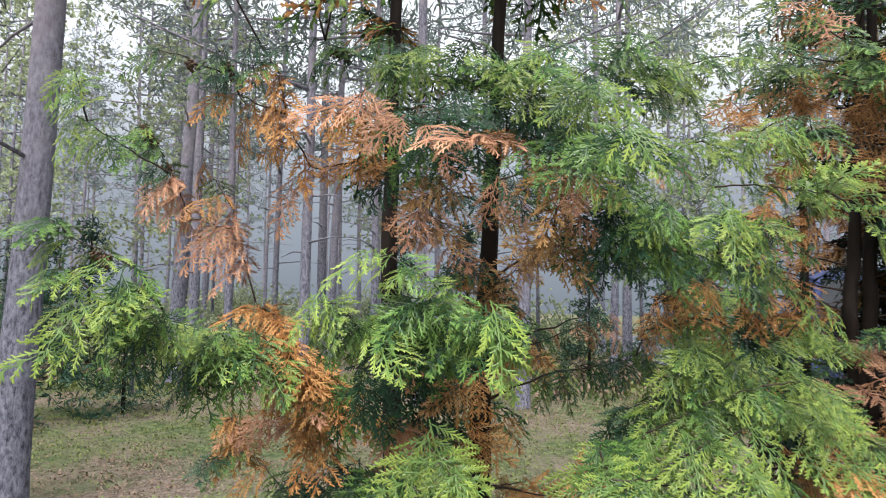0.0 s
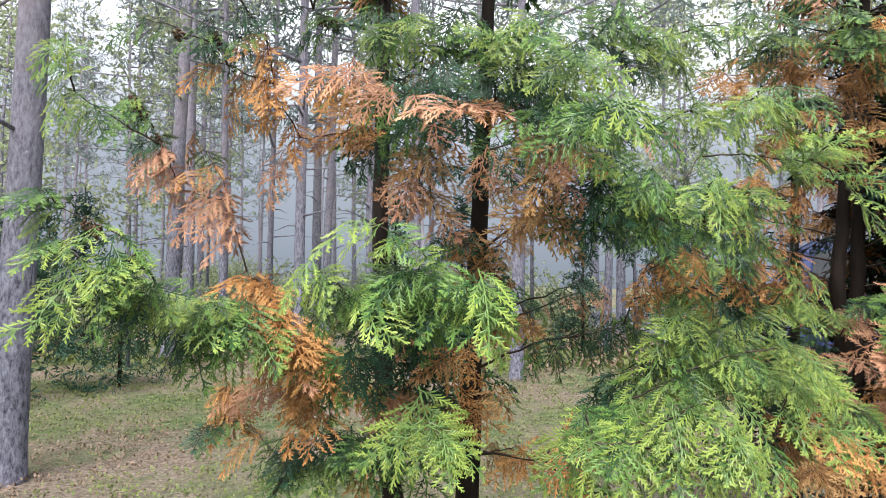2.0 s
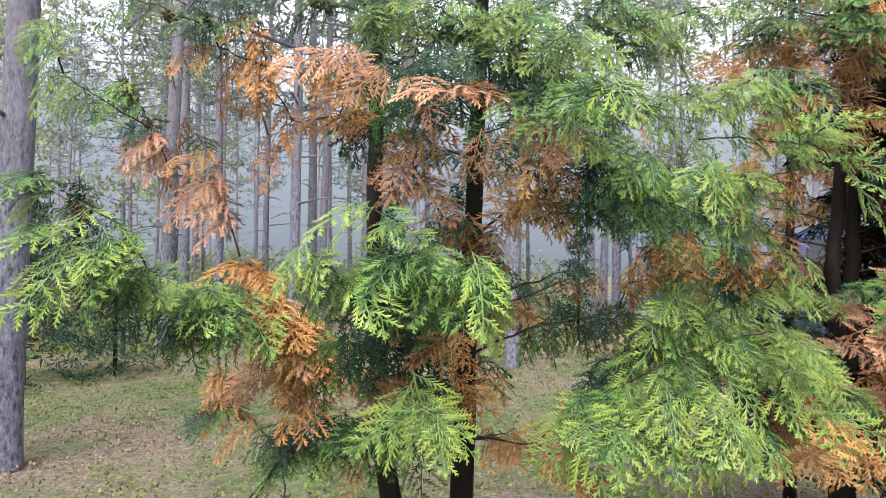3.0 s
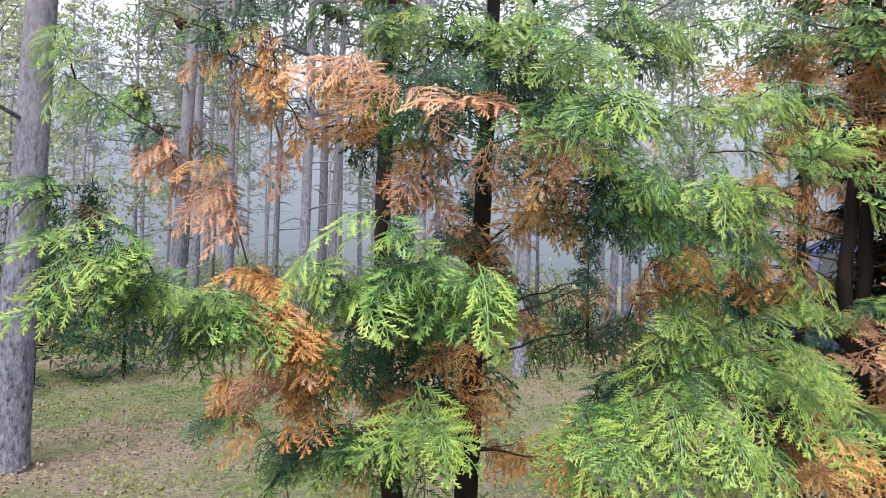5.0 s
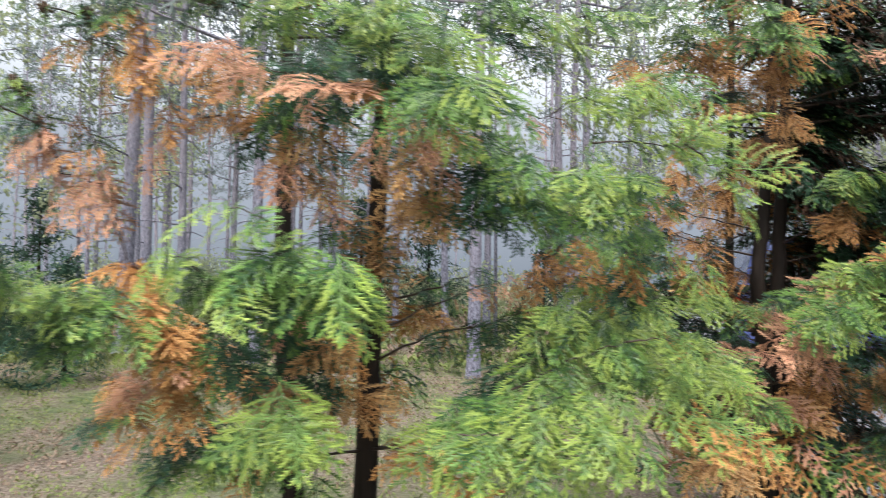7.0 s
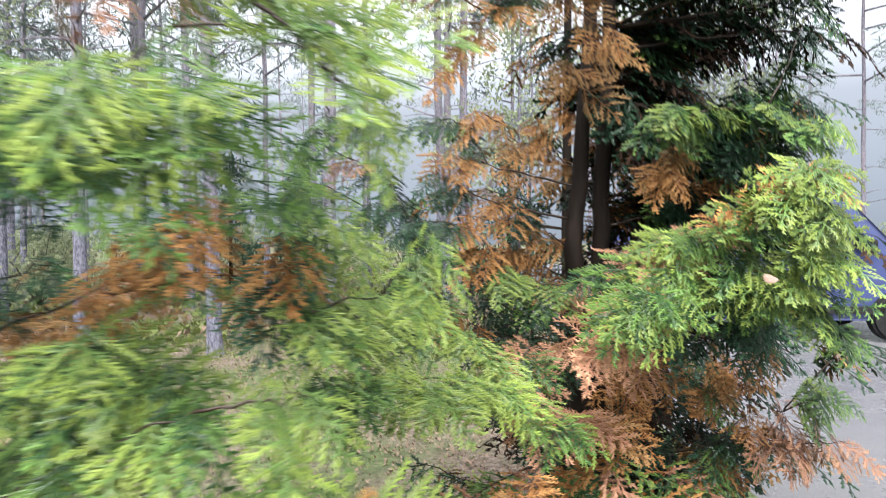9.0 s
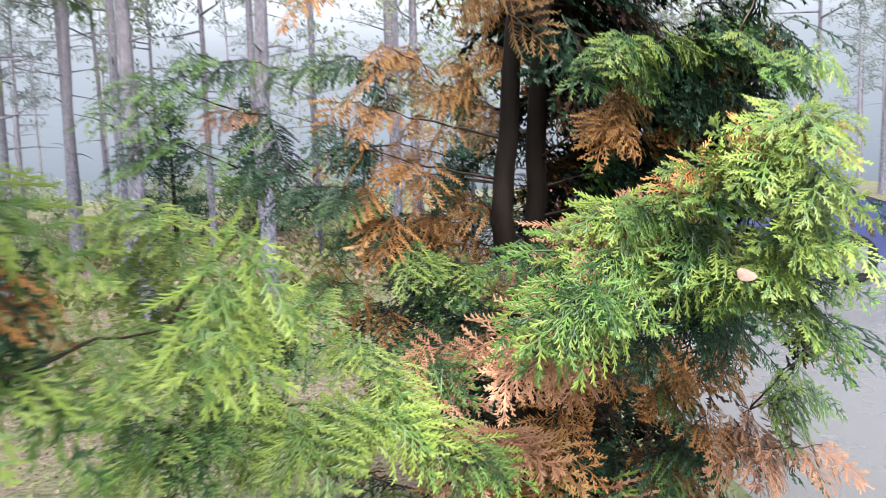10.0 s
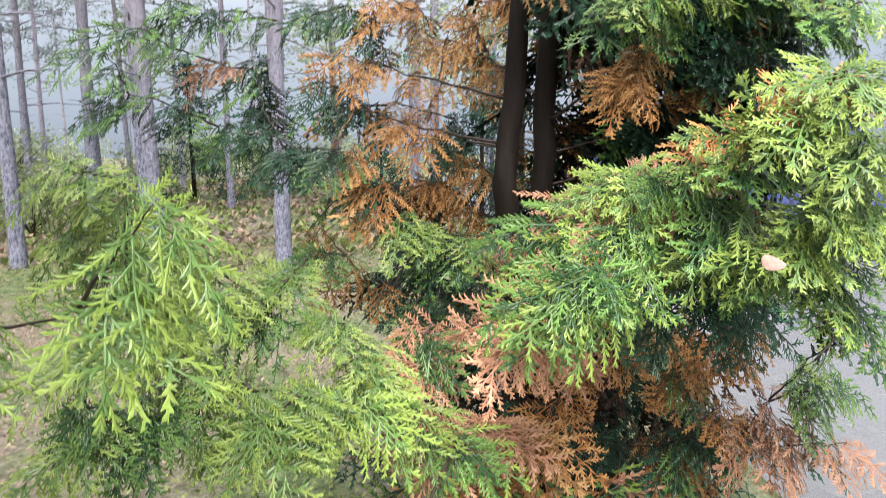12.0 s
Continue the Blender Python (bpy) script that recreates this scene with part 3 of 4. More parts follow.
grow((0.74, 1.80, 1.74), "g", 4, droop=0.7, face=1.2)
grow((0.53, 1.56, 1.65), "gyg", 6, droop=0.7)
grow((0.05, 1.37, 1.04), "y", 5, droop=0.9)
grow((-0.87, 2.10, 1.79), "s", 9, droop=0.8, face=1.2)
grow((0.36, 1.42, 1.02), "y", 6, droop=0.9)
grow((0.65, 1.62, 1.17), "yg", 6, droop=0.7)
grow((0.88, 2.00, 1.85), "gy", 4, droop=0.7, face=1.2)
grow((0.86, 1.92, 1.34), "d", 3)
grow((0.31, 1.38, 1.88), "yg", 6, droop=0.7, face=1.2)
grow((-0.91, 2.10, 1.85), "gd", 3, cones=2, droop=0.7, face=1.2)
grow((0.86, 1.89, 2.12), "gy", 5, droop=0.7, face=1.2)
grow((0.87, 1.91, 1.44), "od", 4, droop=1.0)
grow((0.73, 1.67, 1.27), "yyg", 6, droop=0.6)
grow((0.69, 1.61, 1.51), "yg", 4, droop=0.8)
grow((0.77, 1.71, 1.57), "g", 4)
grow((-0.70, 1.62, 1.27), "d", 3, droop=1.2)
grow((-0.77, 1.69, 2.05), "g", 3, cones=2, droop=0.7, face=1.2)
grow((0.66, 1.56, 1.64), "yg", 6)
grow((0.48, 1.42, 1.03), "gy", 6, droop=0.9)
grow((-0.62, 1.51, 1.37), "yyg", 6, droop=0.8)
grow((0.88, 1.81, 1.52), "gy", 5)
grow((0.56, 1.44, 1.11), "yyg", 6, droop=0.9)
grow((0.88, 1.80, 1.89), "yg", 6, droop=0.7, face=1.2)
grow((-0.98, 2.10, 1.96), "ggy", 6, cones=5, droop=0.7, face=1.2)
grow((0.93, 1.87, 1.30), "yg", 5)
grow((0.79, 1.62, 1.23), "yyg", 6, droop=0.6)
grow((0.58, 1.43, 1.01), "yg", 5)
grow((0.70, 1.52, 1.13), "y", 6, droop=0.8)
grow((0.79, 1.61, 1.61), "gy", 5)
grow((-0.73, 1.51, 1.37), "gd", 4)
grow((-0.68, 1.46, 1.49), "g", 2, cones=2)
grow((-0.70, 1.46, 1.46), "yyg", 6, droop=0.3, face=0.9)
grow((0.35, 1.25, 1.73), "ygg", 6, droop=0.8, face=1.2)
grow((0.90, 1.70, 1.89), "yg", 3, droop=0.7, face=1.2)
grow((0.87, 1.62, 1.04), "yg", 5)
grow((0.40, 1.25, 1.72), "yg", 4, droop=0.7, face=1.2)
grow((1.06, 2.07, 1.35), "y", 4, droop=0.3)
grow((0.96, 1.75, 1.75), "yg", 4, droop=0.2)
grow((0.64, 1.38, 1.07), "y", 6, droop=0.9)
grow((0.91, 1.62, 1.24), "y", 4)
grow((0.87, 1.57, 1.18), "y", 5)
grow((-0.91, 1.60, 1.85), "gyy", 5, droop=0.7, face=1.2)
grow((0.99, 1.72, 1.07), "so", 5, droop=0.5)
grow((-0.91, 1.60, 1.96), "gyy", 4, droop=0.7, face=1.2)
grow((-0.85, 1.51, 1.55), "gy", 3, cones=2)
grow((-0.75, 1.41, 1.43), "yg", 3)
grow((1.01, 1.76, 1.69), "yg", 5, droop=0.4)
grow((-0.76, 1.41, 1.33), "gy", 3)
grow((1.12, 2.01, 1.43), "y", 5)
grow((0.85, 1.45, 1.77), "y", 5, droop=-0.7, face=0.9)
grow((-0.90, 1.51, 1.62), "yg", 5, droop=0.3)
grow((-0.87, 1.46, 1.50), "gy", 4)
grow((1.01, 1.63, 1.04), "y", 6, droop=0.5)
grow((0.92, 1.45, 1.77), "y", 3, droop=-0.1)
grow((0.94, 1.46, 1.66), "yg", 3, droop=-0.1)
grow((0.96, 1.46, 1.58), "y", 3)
# what shows only dimly: behind the stems, and below and above
for i in range(16):
    a, z = near.rnd.uniform(-0.2, 3.3), 0.35 + 2.7 * near.rnd.random()
    r = near.rnd.uniform(0.3, 0.6) * (1.15 - 0.18 * z)
    grow((r * math.cos(a), 2.3 + r * math.sin(a) * 0.9, z), "ggdob", 6, 0.25, fine=False)
for i in range(16):
    x = -0.75 + 1.5 * (i + near.rnd.random()) / 16
    grow((x, 1.5 + 0.25 * near.rnd.random(), near.rnd.choice((0.4, 0.55, 0.7, 2.3, 2.45, 2.6))), "ggyo", 9, 0.3, fine=False)
for i in range(22):
    z = 2.5 + 0.95 * (i + near.rnd.random()) / 22
    a, r = 2.4 * i, 0.42 * (3.5 + 0.25 - z)
    grow((0.02 + r * math.cos(a), 2.24 + r * math.sin(a), z), "ggdo", 8, 0.3, size=1.2, fine=False)
near.finish()

# the second thuja, nearer the road, two stems that part at breast height
far = Thuja((1.82, 3.05, 0.0), "bushy thuja with bare dark stems and many dead orange sprays", 8, 2.5)
far.stem([(1.83, 3.05, -0.05), (1.82, 3.05, 0.7), (1.82, 3.04, 1.20), (1.765, 3.0, 1.42), (1.80, 2.99, 1.75), (1.84, 3.0, 2.3), (1.9, 3.02, 3.6)], 0.044, 0.018)
far.stem([(1.9, 3.12, -0.05), (1.90, 3.10, 0.7), (1.89, 3.06, 1.25), (1.90, 3.05, 1.75), (1.93, 3.06, 2.3), (1.98, 3.08, 3.4)], 0.042, 0.018)
grow = far.grow
grow((1.86, 2.88, 0.80), "d", 5)
grow((2.02, 3.11, 1.84), "so", 4, reach=0.1, droop=1.1)
grow((1.69, 3.13, 1.16), "dg", 5)
grow((2.06, 3.05, 1.86), "d", 5)
grow((1.77, 3.26, 1.74), "ob", 5)
grow((2.07, 3.02, 1.68), "o", 3, reach=0.1, droop=1.0)
grow((1.71, 3.23, 1.45), "o", 5)
grow((1.80, 3.27, 1.89), "o", 7, droop=0.9)
grow((1.69, 3.21, 1.32), "o", 4, droop=0.8)
grow((1.63, 2.97, 1.02), "gd", 5)
grow((2.06, 2.90, 0.88), "d", 5)
grow((1.68, 3.25, 1.57), "d", 4)
grow((2.12, 3.03, 1.79), "d", 6)
grow((1.58, 3.09, 1.07), "dg", 7)
grow((1.71, 3.29, 1.85), "o", 6, droop=0.9)
grow((2.08, 3.21, 1.79), "o", 5)
grow((1.97, 2.79, 0.75), "d", 5)
grow((1.65, 3.24, 1.48), "d", 4)
grow((2.10, 3.21, 1.53), "o", 5)
grow((1.80, 2.75, 2.07), "ob", 6)
grow((1.59, 3.24, 1.38), "o", 6, droop=0.7)
grow((2.10, 2.82, 1.00), "ob", 4)
grow((1.62, 3.30, 1.78), "ob", 5)
grow((1.70, 2.75, 1.25), "s", 6, droop=1.0)
grow((1.99, 2.72, 1.62), "o", 5, reach=0.1, droop=1.1, face=0.9)
grow((2.01, 2.73, 0.73), "d", 6)
grow((1.65, 2.75, 1.97), "ob", 6)
grow((2.16, 2.85, 0.73), "ob", 4)
grow((2.02, 2.72, 1.67), "ob", 4, reach=0.1, droop=1.1)
grow((2.23, 2.96, 1.53), "d", 6)
grow((1.92, 2.66, 1.81), "g", 4)
grow((1.53, 2.82, 1.27), "gy", 7, droop=0.8)
grow((2.24, 3.09, 1.71), "d", 7)
grow((1.56, 3.33, 1.90), "o", 4)
grow((1.97, 2.66, 1.56), "o", 4, reach=0.1, droop=1.2)
grow((1.86, 2.64, 0.94), "o", 4, droop=1.1)
grow((1.44, 3.12, 1.69), "o", 5)
grow((1.45, 3.17, 1.07), "dg", 4)
grow((1.45, 3.20, 1.88), "o", 5)
grow((2.10, 2.69, 0.97), "gd", 5)
grow((1.44, 3.19, 1.82), "do", 5)
grow((2.19, 2.77, 1.61), "o", 4)
grow((1.97, 2.63, 1.80), "yg", 6, droop=0.8)
grow((2.13, 2.71, 1.09), "ob", 3)
grow((1.45, 2.85, 1.32), "gy", 8, droop=0.6, face=0.8)
grow((2.29, 3.04, 1.78), "d", 8)
grow((1.45, 3.26, 1.60), "do", 4)
grow((2.28, 2.89, 1.81), "d", 7)
grow((1.82, 2.59, 1.07), "os", 4, droop=1.0)
grow((2.08, 2.64, 0.91), "o", 4, droop=0.7)
grow((2.30, 2.91, 1.62), "d", 7)
grow((1.37, 3.04, 1.56), "o", 6, droop=0.8)
grow((1.73, 2.58, 1.35), "gd", 5)
grow((1.37, 3.10, 1.15), "o", 3)
grow((2.11, 2.62, 1.81), "gy", 6)
grow((1.36, 2.92, 1.43), "o", 7, droop=1.0)
grow((1.80, 2.54, 1.39), "s", 5)
grow((2.16, 2.64, 1.04), "o", 4)
grow((1.34, 3.14, 1.71), "o", 5)
grow((2.13, 2.61, 0.81), "dg", 7)
grow((2.27, 2.74, 1.52), "d", 6)
grow((2.36, 2.90, 1.69), "d", 7)
grow((1.45, 2.68, 1.11), "s", 6, droop=0.5, face=1.1)
grow((1.48, 2.64, 2.15), "ob", 5)
grow((1.62, 2.54, 2.19), "o", 7, droop=0.8)
grow((1.69, 2.51, 0.87), "o", 5, droop=0.6)
grow((2.35, 2.81, 1.75), "ob", 3)
grow((2.19, 2.61, 0.90), "o", 4)
grow((1.30, 3.14, 1.65), "d", 5)
grow((1.36, 3.32, 1.87), "dg", 5)
grow((1.45, 2.65, 1.04), "gy", 5)
grow((1.29, 2.96, 1.46), "dg", 5, droop=0.7)
grow((1.28, 3.14, 1.27), "ob", 3)
grow((1.61, 2.53, 0.94), "ob", 5)
grow((2.25, 2.64, 0.82), "gd", 5)
grow((2.20, 2.59, 1.79), "g", 5)
grow((1.98, 2.49, 1.48), "s", 5, droop=0.1)
grow((2.38, 2.80, 1.73), "dg", 6)
grow((1.48, 2.59, 1.01), "s", 4, droop=0.5, face=1.1)
grow((2.04, 2.48, 1.16), "d", 5)
grow((1.74, 2.44, 1.35), "yg", 6)
grow((2.24, 2.57, 1.05), "o", 4, droop=1.0)
grow((1.84, 2.43, 1.40), "s", 5)
grow((1.55, 2.49, 0.95), "s", 7, droop=0.5, face=1.1)
grow((1.25, 2.83, 1.24), "g", 4)
grow((2.23, 2.54, 1.80), "gy", 6)
grow((2.23, 2.54, 0.83), "s", 4, droop=0.5, face=1.1)
grow((1.39, 2.60, 2.08), "gd", 6)
grow((2.08, 2.45, 1.21), "d", 6, droop=1.0)
grow((1.81, 2.40, 1.45), "y", 6, droop=0.4)
grow((2.31, 2.59, 0.92), "s", 5, droop=0.5, face=1.1)
grow((2.12, 2.46, 1.14), "d", 5, droop=1.2)
grow((1.92, 2.39, 1.27), "gd", 6, droop=0.8)
grow((1.18, 3.01, 1.46), "d", 7, droop=0.7)
grow((1.44, 2.52, 0.97), "s", 7, droop=0.5, face=1.1)
grow((1.93, 2.38, 1.33), "gy", 6)
grow((2.27, 2.51, 1.70), "gd", 5)
grow((1.73, 2.36, 1.30), "gy", 5)
grow((2.04, 2.38, 1.54), "o", 5, droop=0.4)
grow((1.89, 2.35, 1.45), "yyg", 6, droop=0.4)
grow((2.31, 2.52, 0.82), "s", 6, droop=0.5, face=1.1)
grow((1.59, 2.39, 2.35), "go", 6)
grow((1.38, 2.51, 1.04), "y", 4, droop=0.45, face=0.8)
grow((1.34, 2.54, 2.27), "o", 7, droop=0.8)
grow((1.14, 3.17, 1.61), "d", 6)
grow((1.96, 2.33, 1.45), "yg", 5)
grow((1.79, 2.33, 1.35), "yg", 6)
grow((1.17, 3.30, 1.81), "gd", 5)
grow((1.50, 2.41, 0.94), "yg", 5)
grow((2.28, 2.46, 1.73), "g", 6)
grow((1.44, 2.44, 2.39), "gy", 6)
grow((2.34, 2.49, 1.01), "gy", 6, droop=0.9)
grow((1.60, 2.35, 1.20), "s", 4, droop=0.5, face=1.1)
grow((2.03, 2.32, 1.48), "g", 5)
grow((1.49, 2.39, 2.31), "g", 6)
grow((1.57, 2.35, 1.14), "s", 3, droop=0.5, face=1.1)
grow((1.63, 2.32, 1.19), "s", 3, droop=0.5, face=1.1)
grow((1.34, 2.48, 1.13), "yy", 5, droop=0.45, face=0.8)
grow((1.56, 2.34, 2.23), "g", 5)
grow((1.19, 2.65, 1.22), "yy", 6, droop=0.45, face=0.8)
grow((1.99, 2.29, 1.56), "y", 4, droop=-0.2)
grow((1.97, 2.29, 1.37), "yg", 5)
grow((1.12, 3.30, 1.72), "dg", 5)
grow((2.37, 2.47, 0.94), "g", 5, droop=0.9)
grow((1.10, 3.27, 1.83), "g", 3)
grow((2.30, 2.41, 1.74), "gy", 5)
grow((1.27, 2.51, 1.19), "y", 6, droop=0.45, face=0.8)
grow((2.43, 2.49, 0.83), "s", 6, droop=0.5, face=1.1)
grow((1.78, 2.24, 1.26), "yg", 5, droop=0.9)
grow((1.98, 2.25, 1.59), "y", 5, droop=-0.9, face=0.9)
grow((1.03, 3.08, 1.53), "gd", 6)
grow((2.10, 2.27, 1.59), "o", 4)
grow((2.04, 2.25, 1.26), "gy", 6, droop=0.9)
grow((1.24, 2.50, 1.84), "o", 6, droop=0.8)
grow((1.14, 2.63, 1.14), "g", 5)
grow((1.62, 2.25, 1.29), "yg", 4, droop=0.6)
grow((1.69, 2.24, 1.29), "ygg", 6, droop=0.7)
grow((2.03, 2.24, 1.60), "yo", 4, droop=-0.4)
grow((2.12, 2.26, 1.21), "gy", 6, droop=0.9)
grow((2.02, 2.23, 1.32), "yg", 5)
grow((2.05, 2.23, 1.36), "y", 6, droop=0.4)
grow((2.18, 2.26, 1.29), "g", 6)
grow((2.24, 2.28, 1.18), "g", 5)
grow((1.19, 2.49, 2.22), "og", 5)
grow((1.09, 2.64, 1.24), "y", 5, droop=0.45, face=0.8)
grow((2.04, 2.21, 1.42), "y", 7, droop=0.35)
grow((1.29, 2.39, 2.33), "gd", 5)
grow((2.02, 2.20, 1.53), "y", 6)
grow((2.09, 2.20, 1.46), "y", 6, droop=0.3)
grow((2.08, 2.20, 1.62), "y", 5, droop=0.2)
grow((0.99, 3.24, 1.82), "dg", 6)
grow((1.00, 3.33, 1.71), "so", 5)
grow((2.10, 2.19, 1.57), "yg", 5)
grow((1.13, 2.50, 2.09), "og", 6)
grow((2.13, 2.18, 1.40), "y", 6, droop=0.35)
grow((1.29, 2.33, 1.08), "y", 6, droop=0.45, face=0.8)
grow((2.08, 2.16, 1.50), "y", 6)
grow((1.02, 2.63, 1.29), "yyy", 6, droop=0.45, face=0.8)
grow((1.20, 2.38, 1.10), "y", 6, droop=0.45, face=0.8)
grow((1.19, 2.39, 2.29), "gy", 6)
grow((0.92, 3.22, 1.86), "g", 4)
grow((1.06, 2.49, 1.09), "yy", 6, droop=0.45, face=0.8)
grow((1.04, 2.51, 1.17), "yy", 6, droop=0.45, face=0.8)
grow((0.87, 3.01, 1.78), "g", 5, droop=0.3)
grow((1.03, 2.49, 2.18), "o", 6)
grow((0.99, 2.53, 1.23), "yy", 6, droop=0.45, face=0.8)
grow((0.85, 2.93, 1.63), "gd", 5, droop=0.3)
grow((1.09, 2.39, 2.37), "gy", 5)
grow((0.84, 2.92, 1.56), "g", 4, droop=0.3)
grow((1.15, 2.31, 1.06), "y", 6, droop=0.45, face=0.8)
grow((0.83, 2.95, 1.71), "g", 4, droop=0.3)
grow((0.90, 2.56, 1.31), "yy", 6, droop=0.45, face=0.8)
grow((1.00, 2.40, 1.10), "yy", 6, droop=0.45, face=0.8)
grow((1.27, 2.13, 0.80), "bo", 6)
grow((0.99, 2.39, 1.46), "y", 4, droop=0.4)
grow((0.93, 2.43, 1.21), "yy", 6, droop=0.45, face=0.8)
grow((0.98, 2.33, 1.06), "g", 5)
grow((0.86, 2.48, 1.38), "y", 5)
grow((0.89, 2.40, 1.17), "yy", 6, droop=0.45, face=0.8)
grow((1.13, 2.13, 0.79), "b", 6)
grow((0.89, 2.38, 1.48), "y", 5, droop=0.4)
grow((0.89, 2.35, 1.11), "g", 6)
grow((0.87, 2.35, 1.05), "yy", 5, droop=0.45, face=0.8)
# inside behind the stems: dark brown and green sprays that paint in the shade
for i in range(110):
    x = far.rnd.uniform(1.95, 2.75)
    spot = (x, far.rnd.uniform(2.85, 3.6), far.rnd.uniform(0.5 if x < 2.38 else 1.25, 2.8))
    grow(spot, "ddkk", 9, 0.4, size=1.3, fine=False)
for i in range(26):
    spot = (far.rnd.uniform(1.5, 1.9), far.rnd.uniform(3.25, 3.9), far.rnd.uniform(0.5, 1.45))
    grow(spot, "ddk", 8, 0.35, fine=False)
# what shows only dimly: behind the stems, above, and the side towards the road, its shade painted with dark sprays
for i in range(26):
    a, z = far.rnd.uniform(-0.7, 3.7), 0.3 + 2.7 * far.rnd.random()
    r = far.rnd.uniform(0.3, 0.7) * (1.15 - 0.15 * z)
    grow((1.86 + r * math.cos(a), 3.15 + r * math.sin(a), z), "gdobdd", 7, 0.3, fine=False)
for i in range(16):
    x = 1.2 + 1.3 * (i + far.rnd.random()) / 16
    grow((x, 2.45 + 0.2 * far.rnd.random(), far.rnd.choice((0.4, 0.55, 0.68, 2.3, 2.45, 2.6))), "gyos", 9, 0.3, fine=False)
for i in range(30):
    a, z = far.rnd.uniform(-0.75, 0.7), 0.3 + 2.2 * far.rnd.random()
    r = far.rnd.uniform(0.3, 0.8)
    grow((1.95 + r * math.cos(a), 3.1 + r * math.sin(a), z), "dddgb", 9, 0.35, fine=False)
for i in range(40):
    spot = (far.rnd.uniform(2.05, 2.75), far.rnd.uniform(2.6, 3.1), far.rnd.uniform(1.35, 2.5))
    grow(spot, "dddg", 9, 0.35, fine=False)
for i in range(22):
    z = 2.5 + 0.95 * (i + far.rnd.random()) / 22
    a, r = 2.4 * i, 0.42 * (3.6 + 0.25 - z)
    grow((1.92 + r * math.cos(a), 3.04 + r * math.sin(a), z), "gdgo", 8, 0.3, size=1.2, fine=False)
far.finish()

# a third one behind it, by the road
behind = Thuja((2.2, 4.2, 0.0), "dark thuja with a single stem and brown dead sprays", 9, 0.0)
behind.stem([(2.2, 4.2, -0.05), (2.2, 4.2, 1.0), (2.21, 4.2, 2.0), (2.22, 4.2, 3.6)], 0.04, 0.015)
for i in range(28):
    a, z = behind.rnd.uniform(0, 6.28), 0.3 + 2.8 * behind.rnd.random()
    r = behind.rnd.uniform(0.35, 0.7) * (1.15 - 0.15 * z)
    behind.grow((2.2 + r * math.cos(a), 4.2 + r * math.sin(a), z), "dgobd", 7, 0.3, fine=False)
behind.finish()


# ---------------------------------------------------------------- pines of the forest
def needle_cloud(centres, seed, tufts, reach, blade, thin):
    """Small flat blades scattered in clumps: vertices and faces."""
    rng = np.random.default_rng(seed)
    verts, faces = [], []
    for c, s in centres:
        for _ in range(tufts):
            p = np.array(c) + rng.normal(0, 1, 3) * np.array(reach) * s
            for _ in range(3):
                u = rng.normal(0, 1, 3)
                u /= np.linalg.norm(u)
                w = np.cross(u, rng.normal(0, 1, 3))
                w = w / (np.linalg.norm(w) + 1e-6) * thin
                o = len(verts)
                t = p + u * blade * rng.uniform(0.6, 1.3)
                verts.extend([p - w * 0.5, p + (t - p) * 0.5 + w, t, p + (t - p) * 0.5 - w])
                faces.append((o, o + 1, o + 2, o + 3))
    return verts, faces


def pine(seed, height, crown_from, radius, dead=6):
    rnd = random.Random(seed)
    root = new("pine_tree")
    lean = Vector((rnd.uniform(-0.02, 0.02), rnd.uniform(-0.02, 0.02), 0))
    zs = [-0.1, 0.05, 0.3, 0.8] + [0.8 + (height - 0.8) * i / 14 for i in range(1, 15)]
    pts = [Vector((0, 0, z)) + lean * z + Vector((rnd.uniform(-1, 1), rnd.uniform(-1, 1), 0)) * 0.02 * min(1, z * 0.3) for z in zs]
    radii = [radius * (1.45, 1.2, 1.05, 1.0)[i] if i < 4 else radius * (1 - 0.85 * (z / height)) for i, z in enumerate(zs)]
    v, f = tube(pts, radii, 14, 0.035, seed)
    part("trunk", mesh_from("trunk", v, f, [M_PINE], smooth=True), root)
    centres, wood = [], []
    for i in range(22):
        f = (i + rnd.random()) / 22
        z = crown_from + (height - crown_from) * f
        a = rnd.uniform(0, 6.28)
        ln = (0.25 + 1.0 * (1 - f)) * height * 0.13 * rnd.uniform(0.6, 1.2)
        p = Vector((0, 0, z)) + lean * z
        q = p + Vector((math.cos(a) * ln, math.sin(a) * ln, ln * rnd.uniform(0.0, 0.45)))
        wood.append(tube([p, p.lerp(q, 0.5) + Vector((0, 0, -0.05)), q], [0.035, 0.022, 0.008], 5))
        for k in range(5):
            centres.append((tuple(p.lerp(q, 0.45 + 0.14 * k) + Vector([rnd.uniform(-0.25, 0.25) for _ in range(3)])), rnd.uniform(0.6, 1.2)))
    for i in range(dead):
        z = rnd.uniform(1.8, crown_from)
        a = rnd.uniform(0, 6.28)
        ln = rnd.uniform(0.4, 1.5)
        p = Vector((0, 0, z)) + lean * z
        q = p + Vector((math.cos(a) * ln, math.sin(a) * ln, ln * rnd.uniform(-0.25, 0.25)))
        wood.append(tube([p, p.lerp(q, 0.5) + Vector((0, 0, 0.05)), q], [0.02, 0.012, 0.004], 5))
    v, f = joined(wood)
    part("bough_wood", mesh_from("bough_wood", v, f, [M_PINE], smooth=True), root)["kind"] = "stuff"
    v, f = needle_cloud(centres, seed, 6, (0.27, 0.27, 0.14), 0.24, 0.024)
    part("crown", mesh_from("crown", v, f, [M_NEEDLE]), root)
    return tagged(root, "tall pine with grey bark and bare lower trunk", "pine", "forest pines")


